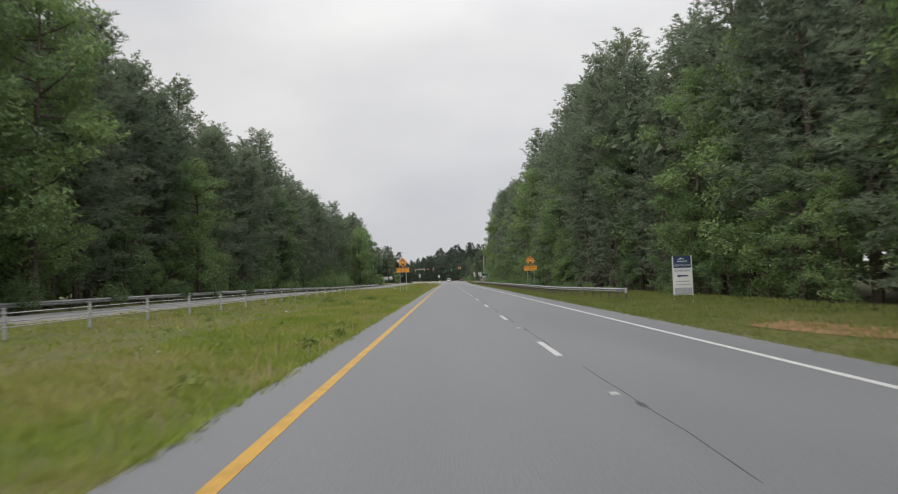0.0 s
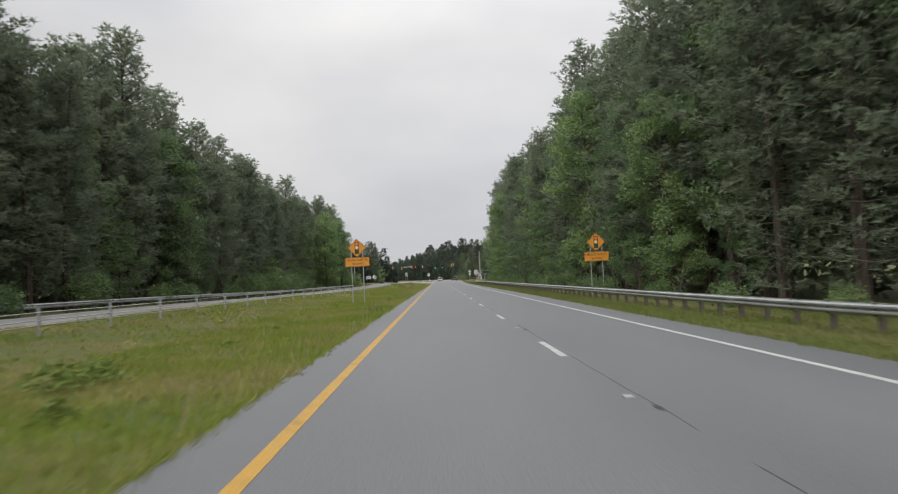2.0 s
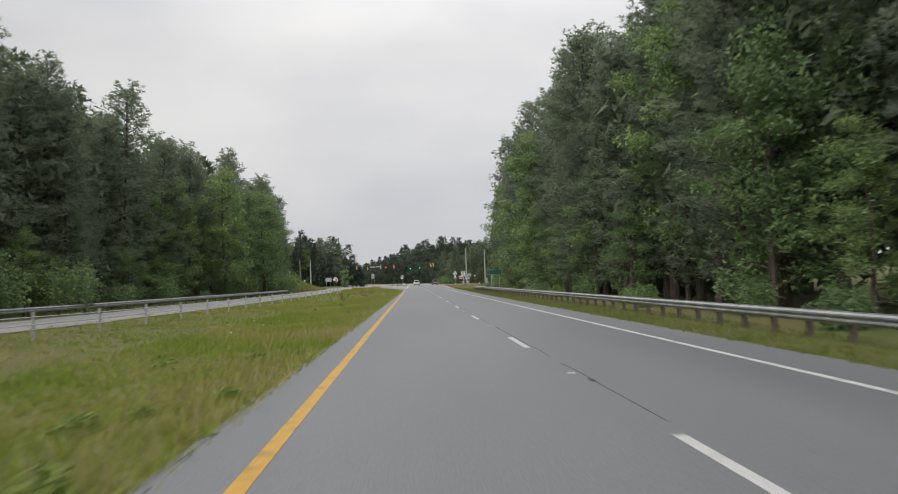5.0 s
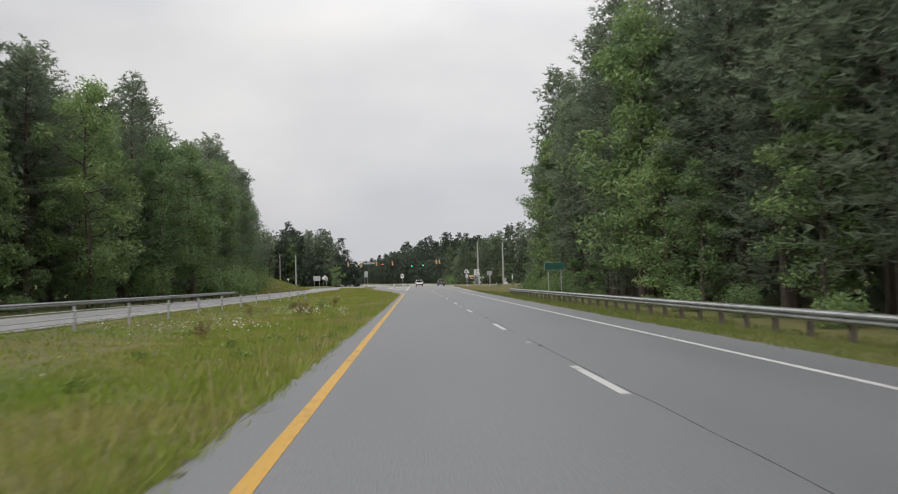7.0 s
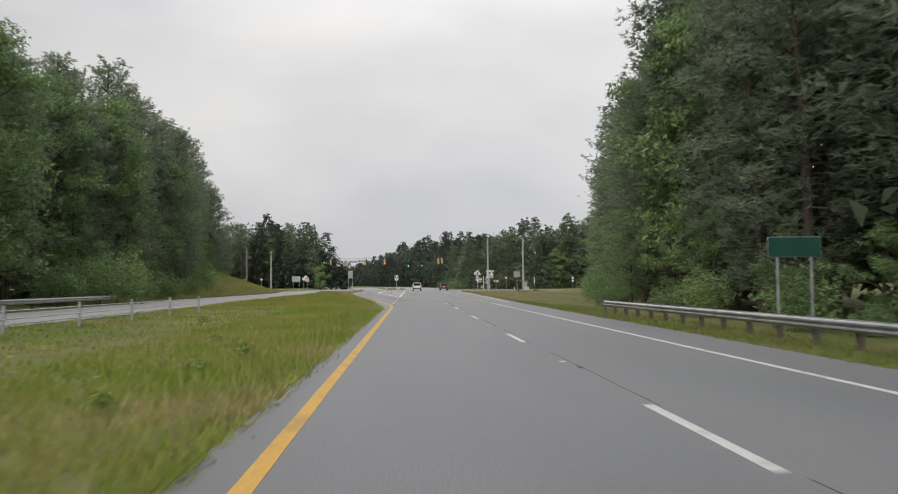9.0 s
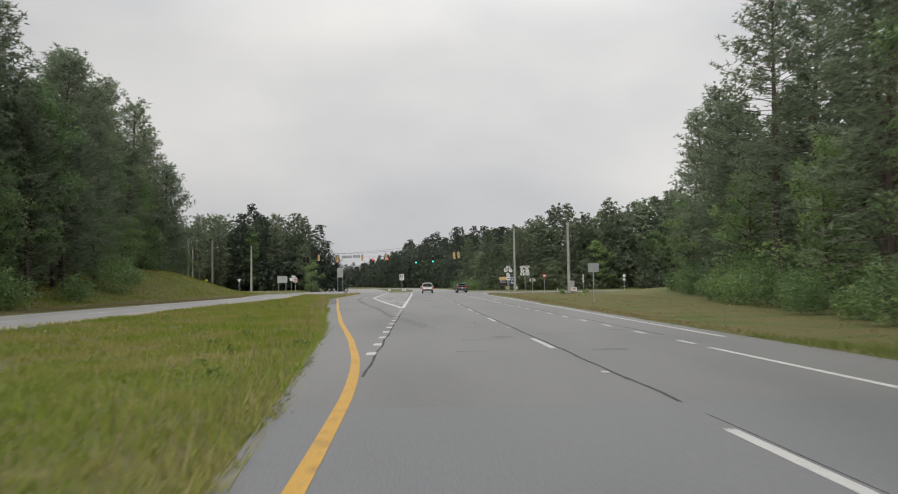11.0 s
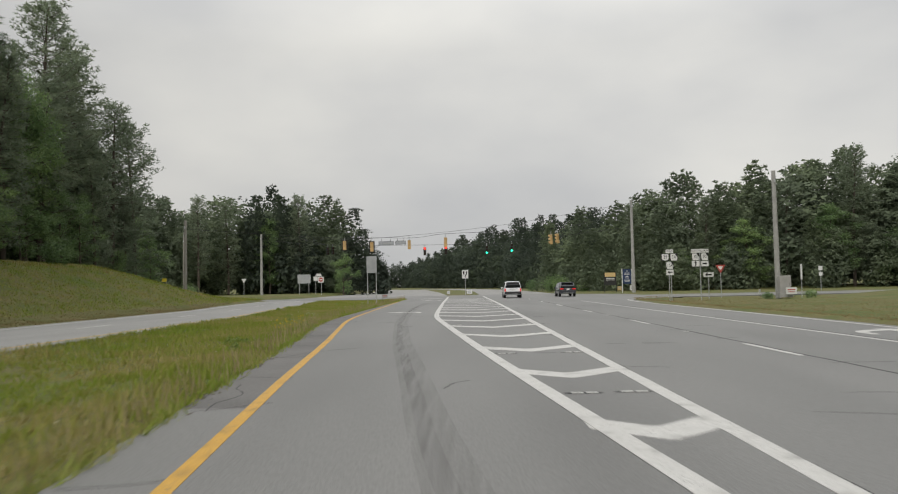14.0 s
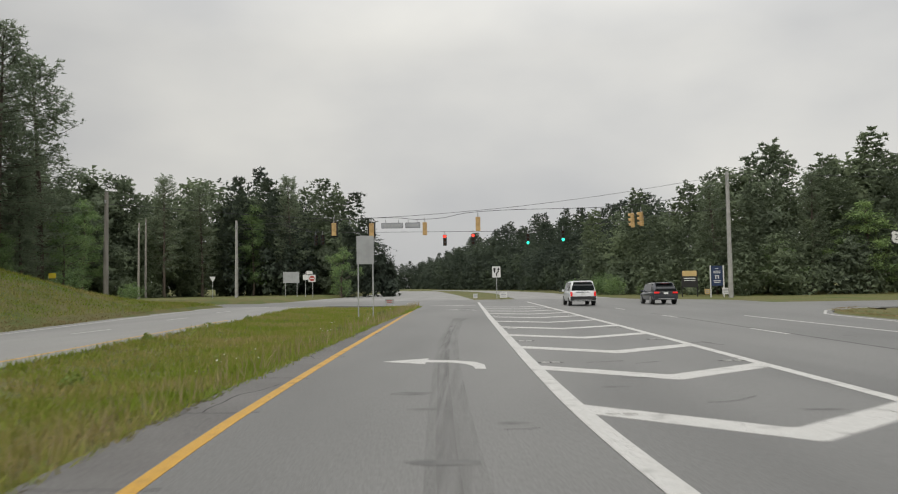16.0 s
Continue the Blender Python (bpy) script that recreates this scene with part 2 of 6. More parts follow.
M_SIGN_RED = plain("red_sign_film", (0.66, 0.17, 0.05), 0.45)
M_SIGN_AMBER = plain("amber_sign_film", (0.72, 0.50, 0.22), 0.45)
M_SIGN_GREENF = plain("green_sign_film", (0.012, 0.070, 0.050), 0.45)
# guide sign green, darkened in the colour for shade from the windscreen
M_SIGN_GREEN = plain("dimmed_green_sheeting", (0.012, 0.062, 0.046), 0.45, scale=2, var=0.15)
M_SIGN_WHITE = plain("white_sign_sheeting", (0.58, 0.58, 0.57), 0.5, scale=2, var=0.05)
M_SIGN_BACK = plain("bare_aluminium", (0.36, 0.37, 0.38), 0.5, metal=0.4, scale=2)
M_NAVY = plain("navy_panel", (0.022, 0.040, 0.095), 0.45, scale=2, var=0.12)
M_NAVY_INK = plain("navy_ink", (0.025, 0.045, 0.10), 0.5)
M_GREYBAR = plain("grey_ink", (0.30, 0.31, 0.33), 0.5)
M_GOLD = plain("tan_panel", (0.50, 0.36, 0.16), 0.5)
M_RED_FILM = plain("red_border", (0.36, 0.06, 0.05), 0.45)
M_HEAD_YELLOW = plain("signal_yellow", (0.44, 0.29, 0.12), 0.55, scale=3, var=0.18)
M_HEAD_BLACK = plain("signal_black", (0.015, 0.015, 0.015), 0.5)
M_LENS_OFF = plain("dark_lens", (0.05, 0.03, 0.02), 0.2)
M_LENS_RED = material("lit_red_lens", [(0.3, (0.5, 0.02, 0.01)), (0.7, (0.6, 0.03, 0.02))], rough=0.3, emit=((1.0, 0.045, 0.03), 3.0))
M_LENS_GREEN = material("lit_green_lens", [(0.3, (0.02, 0.5, 0.3)), (0.7, (0.03, 0.6, 0.4))], rough=0.3, emit=((0.03, 0.9, 0.5), 2.6))
M_WIRE = plain("black_cable", (0.03, 0.03, 0.032), 0.6)
M_CAR_WHITE = material("silver_white_paint", [(0.3, (0.70, 0.71, 0.73)), (0.7, (0.78, 0.79, 0.81))], scale=0.6, rough=0.3, coat=0.6, metal=0.1)
M_CAR_DARK = material("dark_grey_paint", [(0.3, (0.045, 0.050, 0.062)), (0.7, (0.065, 0.070, 0.085))], scale=0.6, rough=0.3, coat=0.8, metal=0.5)
M_CAR_GLASS = plain("tinted_car_glass", (0.012, 0.014, 0.016), 0.06, specular=0.6)
M_TRIM = plain("black_plastic_trim", (0.020, 0.020, 0.021), 0.55)
M_CHROME = plain("chrome_trim", (0.62, 0.63, 0.64), 0.15, metal=1.0)
M_RUBBER = plain("tyre_rubber", (0.022, 0.022, 0.022), 0.85)
M_RIM = plain("alloy_rim", (0.40, 0.41, 0.42), 0.3, metal=0.8)
M_TAIL = material("tail_lamp_red", [(0.3, (0.45, 0.012, 0.012)), (0.7, (0.55, 0.02, 0.016))], rough=0.2, emit=((1.0, 0.06, 0.06), 0.35))
M_LAMP_OFF = plain("dark_red_lens", (0.12, 0.012, 0.012), 0.2)
M_PLATE = plain("number_plate", (0.62, 0.63, 0.62), 0.5)
M_LAWN_YELLOW = plain("yellow_lawn_board", (0.55, 0.43, 0.03), 0.5)
M_CABINET = plain("cabinet_grey_paint", (0.30, 0.29, 0.28), 0.5, scale=2)


# ---- building helpers ----
def link_mesh(name, data, mat, parent=None, label=""):
    ob = new(name, data)
    if mat is not None and not data.materials:
        data.materials.append(mat)
    if parent is not None:
        ob.parent = parent
    if label:
        tagged(ob, label=label)
    return ob


def part(name, bm, mat, parent, label=""):
    """Links a bmesh as one mesh object under a thing or a part."""
    me = bpy.data.meshes.new(name)
    bm.to_mesh(me)
    bm.free()
    return link_mesh(name, me, mat, parent, label)


def raw(name, verts, faces, mat, parent=None, label="", smooth=False):
    me = bpy.data.meshes.new(name)
    me.from_pydata([tuple(v) for v in verts], [], [tuple(f) for f in faces])
    if smooth:
        me.polygons.foreach_set("use_smooth", [True] * len(me.polygons))
    me.update()
    return link_mesh(name, me, mat, parent, label)


def tri_mesh(name, co, n_per, mat):
    """A mesh of loose faces of n_per corners each from an array of corners."""
    me = bpy.data.meshes.new(name)
    co = np.asarray(co, dtype=np.float32).reshape(-1, 3)
    nf = len(co) // n_per
    me.vertices.add(len(co))
    me.vertices.foreach_set("co", co.ravel())
    me.loops.add(len(co))
    me.loops.foreach_set("vertex_index", np.arange(len(co), dtype=np.int32))
    me.polygons.add(nf)
    me.polygons.foreach_set("loop_start", np.arange(0, len(co), n_per, dtype=np.int32))
    me.materials.append(mat)
    me.update(calc_edges=True)
    return me


def thing(name, x, y, z=0.0, rz=0.0, **tags):
    ob = new(name)
    ob.empty_display_size = 0.2
    ob.matrix_basis = pose(x, y, z, 0, 0, rz)
    return tagged(ob, **tags)


def box(bm, c, s, bevel=0.0, rz=0.0):
    r = bmesh.ops.create_cube(bm, size=1.0, matrix=pose(*c, 0, 0, rz) @ Matrix.Diagonal((*s, 1)))
    if bevel:
        es = {e for v in r["verts"] for e in v.link_edges}
        bmesh.ops.bevel(bm, geom=list(es), offset=bevel, segments=2, affect="EDGES", profile=0.7)
    return bm


def rod(bm, a, b, r0, r1=None, n=8):
    """A tapered round bar from a to b."""
    a, b = Vector(a), Vector(b)
    d = b - a
    m = Matrix.Translation((a + b) / 2) @ d.to_track_quat("Z", "Y").to_matrix().to_4x4()
    bmesh.ops.create_cone(bm, cap_ends=True, segments=n, radius1=r0, radius2=r0 if r1 is None else r1, depth=d.length, matrix=m)
    return bm


def prism(bm, outline, y0, y1):
    """A flat outline in x and z, given depth from y0 to y1."""
    f = [bm.verts.new((x, y0, z)) for x, z in outline]
    g = [bm.verts.new((x, y1, z)) for x, z in outline]
    n = len(outline)
    bm.faces.new(f)
    bm.faces.new(g[::-1])
    for i in range(n):
        bm.faces.new((f[i], g[i], g[(i + 1) % n], f[(i + 1) % n]))
    bmesh.ops.recalc_face_normals(bm, faces=bm.faces)
    return bm


def rounded(w, h, r, n=4):
    out = []
    for cx, cz, a0 in ((w / 2 - r, h / 2 - r, 0), (-w / 2 + r, h / 2 - r, 90), (-w / 2 + r, -h / 2 + r, 180), (w / 2 - r, -h / 2 + r, 270)):
        for i in range(n + 1):
            a = radians(a0 + 90 * i / n)
            out.append((cx + r * math.cos(a), cz + r * math.sin(a)))
    return out


def shifted(outline, x, z):
    return [(a + x, b + z) for a, b in outline]


def lettering(name, body, size, mat, parent, x, y, z, squeeze=1.0):
    """Raised letters that face the oncoming traffic, centred on x and z."""
    cu = bpy.data.curves.new(name, "FONT")
    cu.body, cu.size, cu.align_x, cu.align_y, cu.extrude = body, size, "CENTER", "CENTER", 0.001
    tmp = bpy.data.objects.new(name, cu)
    scene.collection.objects.link(tmp)
    me = bpy.data.meshes.new_from_object(tmp.evaluated_get(bpy.context.evaluated_depsgraph_get()))
    bpy.data.objects.remove(tmp)
    me.transform(Matrix.Translation((x, y, z)) @ Matrix.Diagonal((squeeze, 1, 1, 1)) @ pose(0, 0, 0, 90, 0, 0))
    me.materials.clear()
    return link_mesh(name, me, mat, parent)


# ---- the plan ----
def eased(y, ys, xs, r=3.5):
    """A table read with its corners rounded off."""
    return sum(lerp(y + r * k, ys, xs) for k in (-1.0, -0.6, -0.2, 0.2, 0.6, 1.0)) / 6


LEFT_Y = [-80, 90, 165, 205, 246, 253, 260, 265, 276, 289, 293, 303, 313, 320.3, 323.8, 327, 331.5, 337.6, 350, 370, 381, 389]
LEFT_X = [-2.72, -2.76, -2.52, -2.36, -2.36, -2.9, -3.5, -3.9, -5.3, -6.6, -7.4, -8.35, -9.45, -10.38, -10.74, -10.97, -11.12, -11.2, -11.4, -11.5, -11.65, -12.6]
RIGHT_Y = [-80, 60, 100, 190, 215, 236, 261, 283, 305, 317, 349, 356, 359, 362, 364]
RIGHT_X = [6.15, 6.15, 6.32, 6.36, 6.62, 6.85, 7.2, 7.7, 8.2, 8.6, 9.0, 9.6, 10.6, 12.4, 15.0]
YEL_Y = [-80, 249, 253, 258, 264.8, 270, 273.6, 279.4, 285.2, 289.3, 296, 305.4, 311.5, 322.5, 326, 329, 337.5, 355.4, 376, 384]
YEL_X = [-1.83, -1.83, -1.92, -2.37, -3.18, -3.89, -4.28, -4.91, -5.57, -6.04, -6.71, -7.75, -8.32, -9.6, -10.0, -10.17, -10.47, -10.99, -11.6, -11.85]
WEST_NEAR_Y, WEST_NEAR_X = [-80, 130, 185, 245, 292, 335, 342, 360, 379, 398, 406, 412.5, 475, 590, 632, 845], [-16.3, -16.0, -14.8, -14.8, -16.6, -17.0, -17.8, -19.4, -21.6, -19.0, -9.0, -7.45, -11.2, -19.5, -23.5, -68]
WEST_FAR_Y, WEST_FAR_X = [-80, 150, 200, 245, 292, 350, 365, 384, 398, 475, 590, 845], [-23.6, -23.2, -22.4, -22.4, -24.6, -26.2, -28.4, -30.8, -29.8, -30.8, -42, -98]
LANE_X, EDGE_X, GORE_X = 1.9, 5.09, -1.92


def lerp(y, ys, xs):
    return float(np.interp(y, ys, xs))


def far_bend(y):
    """How far the road beyond the crossing has swung to the west."""
    return -max(0.0, y - 456.9) ** 2 * 0.00045 if y < 720 else -31.15 - (y - 720) * 0.237


def paved(x, y):
    """Distance in metres by which a place lies inside the paving (negative outside), roughly."""
    d = -99.0
    if y < 389:
        d = max(d, min(x - lerp(y, LEFT_Y, LEFT_X), lerp(y, RIGHT_Y, RIGHT_X) - x))
    d = max(d, min(x - lerp(y, WEST_FAR_Y, WEST_FAR_X), lerp(y, WEST_NEAR_Y, WEST_NEAR_X) - x))
    if -32 < x < 16:
        d = max(d, min(y - 363, 410 - y, x + 32, 16 - x) if y > 389 or x > 0 else -99)
    if -30 < x < 0 and 383 < y < 410:
        d = max(d, min(y - 383, 410 - y))
    if x >= 8:
        d = max(d, min(y - 364.5, 381 - y))
    if x <= -24:
        d = max(d, min(y - 391, 405 - y))
    if y > 398:
        b = far_bend(y)
        d = max(d, min(x - (-2.4 + b), (9.0 + b) - x))
    return d


def smooth(a, b, v):
    t = min(1.0, max(0.0, (v - a) / (b - a)))
    return t * t * (3 - 2 * t)


def bank_lift(y):
    """The road is banked at the start of the stretch: the west side stands a little higher."""
    return 0.36 * (1 - smooth(95, 175, y))


def land(x, y):
    """Height of the soil."""
    d = paved(x, y)
    sunk = bank_lift(y) * smooth(-5, -14, x)
    if d > 0.12:
        return sunk - 0.09
    if d > -0.02:
        return sunk - 0.05
    z = bank_lift(y) * smooth(-5, -14, x)
    left, right = lerp(y, LEFT_Y, LEFT_X), lerp(y, RIGHT_Y, RIGHT_X)
    if x > right and y < 364:
        z += -0.28 * smooth(0.2, 3.0, x - right) - 0.55 * smooth(4.0, 10, x - right) * (1 - smooth(75, 125, y)) + 0.9 * smooth(12, 32, x - right)
        z += 0.55 * smooth(281, 306, y) * 0.2
    elif lerp(y, WEST_NEAR_Y, WEST_NEAR_X) < x < left and y < 389:
        z += -0.16 * math.sin(math.pi * (left - x) / (left - lerp(y, WEST_NEAR_Y, WEST_NEAR_X)))
    elif x < -24.5:
        z += 0.5 * smooth(-27, -36, x)
        z += 4.0 * smooth(-27.5, -44, x) * smooth(279, 345, y) * (1 - smooth(364, 387, y))
    if y > 413 and x > 10 + far_bend(y):
        z += 0.3 * smooth(10, 40, x - far_bend(y))
    far = max(abs(x) - 60, 0)
    z += 0.012 * min(far, 400)
    z += 0.05 * noise.noise(Vector((x * 0.35, y * 0.35, 0)))
    return z


# ---- ground and roads ----
def build_ground():
    xs = [-1500, -900, -500, -300, -200, -140, -100, -80, -70] + [-62 + 2 * i for i in range(15)] + [-32 + i for i in range(64)] + [34, 37, 40, 45, 50, 60, 75, 100, 140, 200, 300, 500, 900, 1500]
    ys = [-400, -250, -160, -110] + [-80 + 2.5 * i for i in range(222)] + [480, 490, 500, 520, 545, 575, 610, 650, 700, 760, 840, 950, 1100, 1400, 1900, 2600]
    verts = [(x, y, land(x, y)) for y in ys for x in xs]
    n = len(xs)
    faces = [(j * n + i, j * n + i + 1, (j + 1) * n + i + 1, (j + 1) * n + i) for j in range(len(ys) - 1) for i in range(n - 1)]
    ob = raw("ground", verts, faces, M_GROUND, smooth=True)
    return tagged(ob, "rough grassy ground with patches of green and straw", "ground", kind="structure")


def strip(name, ys, left, right, top, mat, depth=0.3, cols=1):
    """A paved band with thickness between two edges given as functions of y."""
    v, f = [], []
    if not callable(top):
        height = top
        top = lambda y: height
    k = cols + 1
    for y in ys:
        a, b = left(y), right(y)
        for i in range(k):
            v.append((a + (b - a) * i / cols, y, top(y)))
        v.append((a, y, top(y) - depth))
        v.append((b, y, top(y) - depth))
    w = k + 2
    for j in range(len(ys) - 1):
        o, p = j * w, (j + 1) * w
        for i in range(cols):
            f.append((o + i, o + i + 1, p + i + 1, p + i))
        f.append((o + k, o, p, p + k))
        f.append((o + cols, o + k + 1, p + k + 1, p + cols))
    return raw(name, v, f, mat)


def ragged(edge, seed, amount=0.07):
    return lambda y: edge(y) + amount * (0.7 * noise.noise(Vector((seed, y * 0.5, 0))) + 0.6 * noise.noise(Vector((seed, y * 2.3, 5))) + 0.6 * noise.noise(Vector((seed, y * 6.1, 8))))


build_ground()
EASED_Y = np.arange(-80, 390, 0.5)
EASED_X = np.array([eased(y, LEFT_Y, LEFT_X, 2.0) for y in EASED_Y])
left_edge, right_edge = (lambda y: lerp(y, EASED_Y, EASED_X)), (lambda y: lerp(y, RIGHT_Y, RIGHT_X))
y_fine = lambda a, b, s: [a + (b - a) * i / int((b - a) / s) for i in range(int((b - a) / s) + 1)]
road_main = tagged(strip("road_main", y_fine(-80, 250, 0.3), ragged(left_edge, 3), ragged(right_edge, 9), 0.0, M_ASPHALT), "two-lane grey asphalt carriageway with painted lines", "road", kind="structure")
road_near = tagged(strip("road_turn_lanes", y_fine(250, 364, 0.3), ragged(left_edge, 3), ragged(right_edge, 9), 0.0, M_ASPHALT_PALE), "paler worn asphalt road widening into turn lanes", "road", kind="structure")
road_pad = tagged(strip("road_crossing", y_fine(364, 410, 1.0), lambda y: -12 - 20 * smooth(383, 392, y) if y < 395 else -31, lambda y: 16.0 if y < 389 else 16 - 6.5 * smooth(389, 404, y), -0.001, M_ASPHALT_PALE), "worn asphalt at the signalled crossing", "road", kind="structure")
road_west = tagged(strip("road_opposite", y_fine(-80, 846, 3.0), lambda y: lerp(y, WEST_FAR_Y, WEST_FAR_X), lambda y: lerp(y, WEST_NEAR_Y, WEST_NEAR_X), lambda y: bank_lift(y) - 0.006, M_CONCRETE), "pale opposite carriageway beyond the grassy median", "road", kind="structure")
road_beyond = tagged(strip("road_beyond", y_fine(410, 1041, 6.0), lambda y: -2.4 + far_bend(y), lambda y: 9.0 + far_bend(y), -0.003, M_CONCRETE), "pale carriageway running on past the crossing", "road", kind="structure")


def cross_arm(name, x0, x1, y0, y1, top):
    v = [(x0, y0, top), (x1, y0, top), (x1, y1, top), (x0, y1, top), (x0, y0, top - 0.3), (x1, y0, top - 0.3), (x1, y1, top - 0.3), (x0, y1, top - 0.3)]
    ob = raw(name, v, [(0, 1, 2, 3), (0, 4, 5, 1), (1, 5, 6, 2), (2, 6, 7, 3), (3, 7, 4, 0)], M_ASPHALT_PALE)
    return tagged(ob, "side arm of the crossing in worn asphalt", "road", kind="structure")


cross_arm("road_side_east", 16.0, 222, 365.7, 380.4, -0.004)
cross_arm("road_side_west", -222, -31.0, 392, 404, -0.009)


# ---- paint on the roads, each stroke 4 to 6 mm proud ----
def ribbon(name, pts, width, mat, parent, z=0.004, label="", lift=lambda y: 0.0):
    """A painted line of even width along a row of points."""
    v, f = [], []
    for i, (x, y) in enumerate(pts):
        a, b = pts[max(0, i - 1)], pts[min(len(pts) - 1, i + 1)]
        dx, dy = b[0] - a[0], b[1] - a[1]
        d = math.hypot(dx, dy)
        nx, ny = dy / d * width / 2, -dx / d * width / 2
        h = z + lift(y)
        v += [(x - nx, y - ny, h), (x + nx, y + ny, h), (x - nx, y - ny, h - 0.006), (x + nx, y + ny, h - 0.006)]
    for i in range(len(pts) - 1):
        o, p = 4 * i, 4 * i + 4
        f += [(o, o + 1, p + 1, p), (o + 2, o, p, p + 2), (o + 1, o + 3, p + 3, p + 1)]
    n = len(pts) * 4 - 4
    f += [(0, 2, 3, 1), (n, n + 1, n + 3, n + 2)]
    return raw(name, v, f, mat, parent, label)


ribbon("yellow_edge_line", [(eased(y, YEL_Y, YEL_X, 3.0) + 0.012 * noise.noise(Vector((1, y * 0.4, 2))), y) for y in y_fine(-80, 383, 1.5)], 0.16, M_YELLOW, road_main, label="solid yellow edge line")
ribbon("white_edge_line", [(EDGE_X + 0.01 * noise.noise(Vector((2, y * 0.4, 2))), y) for y in y_fine(-80, 257, 3)], 0.13, M_WHITE, road_main, label="solid white edge line")
ribbon("turn_lane_edge_line", [(right_edge(y) - 0.55, y) for y in y_fine(260, 357, 2)] + [(11.2, 360.9), (13.2, 363.3), (16.0, 364.9)], 0.13, M_WHITE, road_near)
ribbon("turn_lane_line", [(EDGE_X + 0.15, y) for y in y_fine(299, 356, 4)], 0.12, M_WHITE, road_near)
for i in range(12):
    y = 258 + 3.6 * i
    ribbon("dotted_line", [(EDGE_X + 0.05, y), (EDGE_X + 0.05, y + 1.1)], 0.12, M_WHITE, road_near)
DASH_K, DASH_Y = [-6, 0, 34], [-57.9, 15.2, 429.7]
for k in range(-6, 32):
    y = lerp(k, DASH_K, DASH_Y)
    ribbon("lane_dash", [(LANE_X, y - 1.5), (LANE_X, y), (LANE_X, y + 1.5)], 0.125, M_WHITE, road_main if y < 250 else road_near)
    if k < 26:
        bm = bmesh.new()
        ym = (y + lerp(k + 1, DASH_K, DASH_Y)) / 2
        box(bm, (LANE_X - 0.03, ym, 0.012), (0.11, 0.10, 0.022), 0.006)
        part("road_stud", bm, M_WHITE, road_main if ym < 250 else road_near)
        pts = [(LANE_X + 0.02 + 0.05 * math.sin(a), ym - 0.75 + 0.22 * math.cos(a)) for a in [j * math.pi / 3 for j in range(6)]]
        raw("tar_patch", [(x + 0.09, yy, 0.003) for x, yy in pts], [tuple(range(6))], M_TAR, road_main if ym < 250 else road_near)
def seam(a, b, w, of=None):
    ribbon("sealed_seam", [(LANE_X + 0.12 + 0.05 * noise.noise(Vector((7, y * 0.5, 1))), y) for y in y_fine(a, b, 0.8)], w, M_TAR, road_main if b <= 250 else road_near, z=0.002, label="dark sealed seam")


srng, ya = random.Random(6), -80.0
while ya < 246:                                   # broken hairline early on
    yb = min(250, ya + srng.uniform(3, 9))
    seam(ya, yb, srng.uniform(0.010, 0.018))
    ya = yb + srng.uniform(0.3, 3.5)
seam(250, 361, 0.055)
ribbon("sealed_seam", [(GORE_X + 0.08 + 0.05 * noise.noise(Vector((8, y * 0.5, 1))), y) for y in y_fine(253, 313, 0.8)], 0.05, M_TAR, road_near, z=0.002)
ribbon("sealed_seam", [(EDGE_X + 0.35 + 0.05 * noise.noise(Vector((9, y * 0.5, 1))), y) for y in y_fine(261, 340, 0.8)], 0.035, M_TAR, road_near, z=0.002)
for i in range(14):
    y = 256.95 + 2.438 * i
    if y < 288:
        ribbon("dotted_line", [(GORE_X - 0.03, y - 0.3), (GORE_X - 0.03, y + 0.3)], 0.19, M_WHITE, road_near)
GORE_L = [(-1.95, 288.2), (-2.1, 289.9), (-2.58, 294.1), (-3.18, 299.5), (-3.66, 303.8), (-4.3, 309.8), (-5.38, 321), (-5.97, 327.2), (-6.17, 333.5), (-6.32, 342.5), (-6.55, 358), (-6.75, 378), (-6.92, 394)]
GORE_R = [(GORE_X, 288.2), (GORE_X - 0.02, 310), (GORE_X, 330), (GORE_X - 0.02, 350), (GORE_X - 0.1, 369), (GORE_X - 0.3, 394)]
ribbon("gore_line", [(eased(y, [p[1] for p in GORE_L], [p[0] for p in GORE_L], 3.0), y) for y in y_fine(288.2, 394, 1.2)], 0.24, M_WHITE, road_near, z=0.008, label="wide white gore line")
ribbon("gore_line", GORE_R, 0.22, M_WHITE, road_near, z=0.005, label="wide white gore line")
crng0 = random.Random(77)


def chevron(xl, xm, xr, y, rise, deep):
    """A painted V of even depth along the road, its point towards the traffic."""
    row = [(xl, y + rise), (xm - 0.05, y + 0.02), (xm + 0.05, y + 0.02), (xr, y + rise)]
    v = [(x, yy + d, h) for h in (0.0045, -0.002) for x, yy in row for d in (-deep / 2, deep / 2)]
    f = []
    for i in range(3):
        o = 2 * i
        f += [(o, o + 2, o + 3, o + 1), (o, o + 8, o + 10, o + 2), (o + 1, o + 3, o + 11, o + 9)]
    raw("gore_chevron", v, f, M_WHITE, road_near)


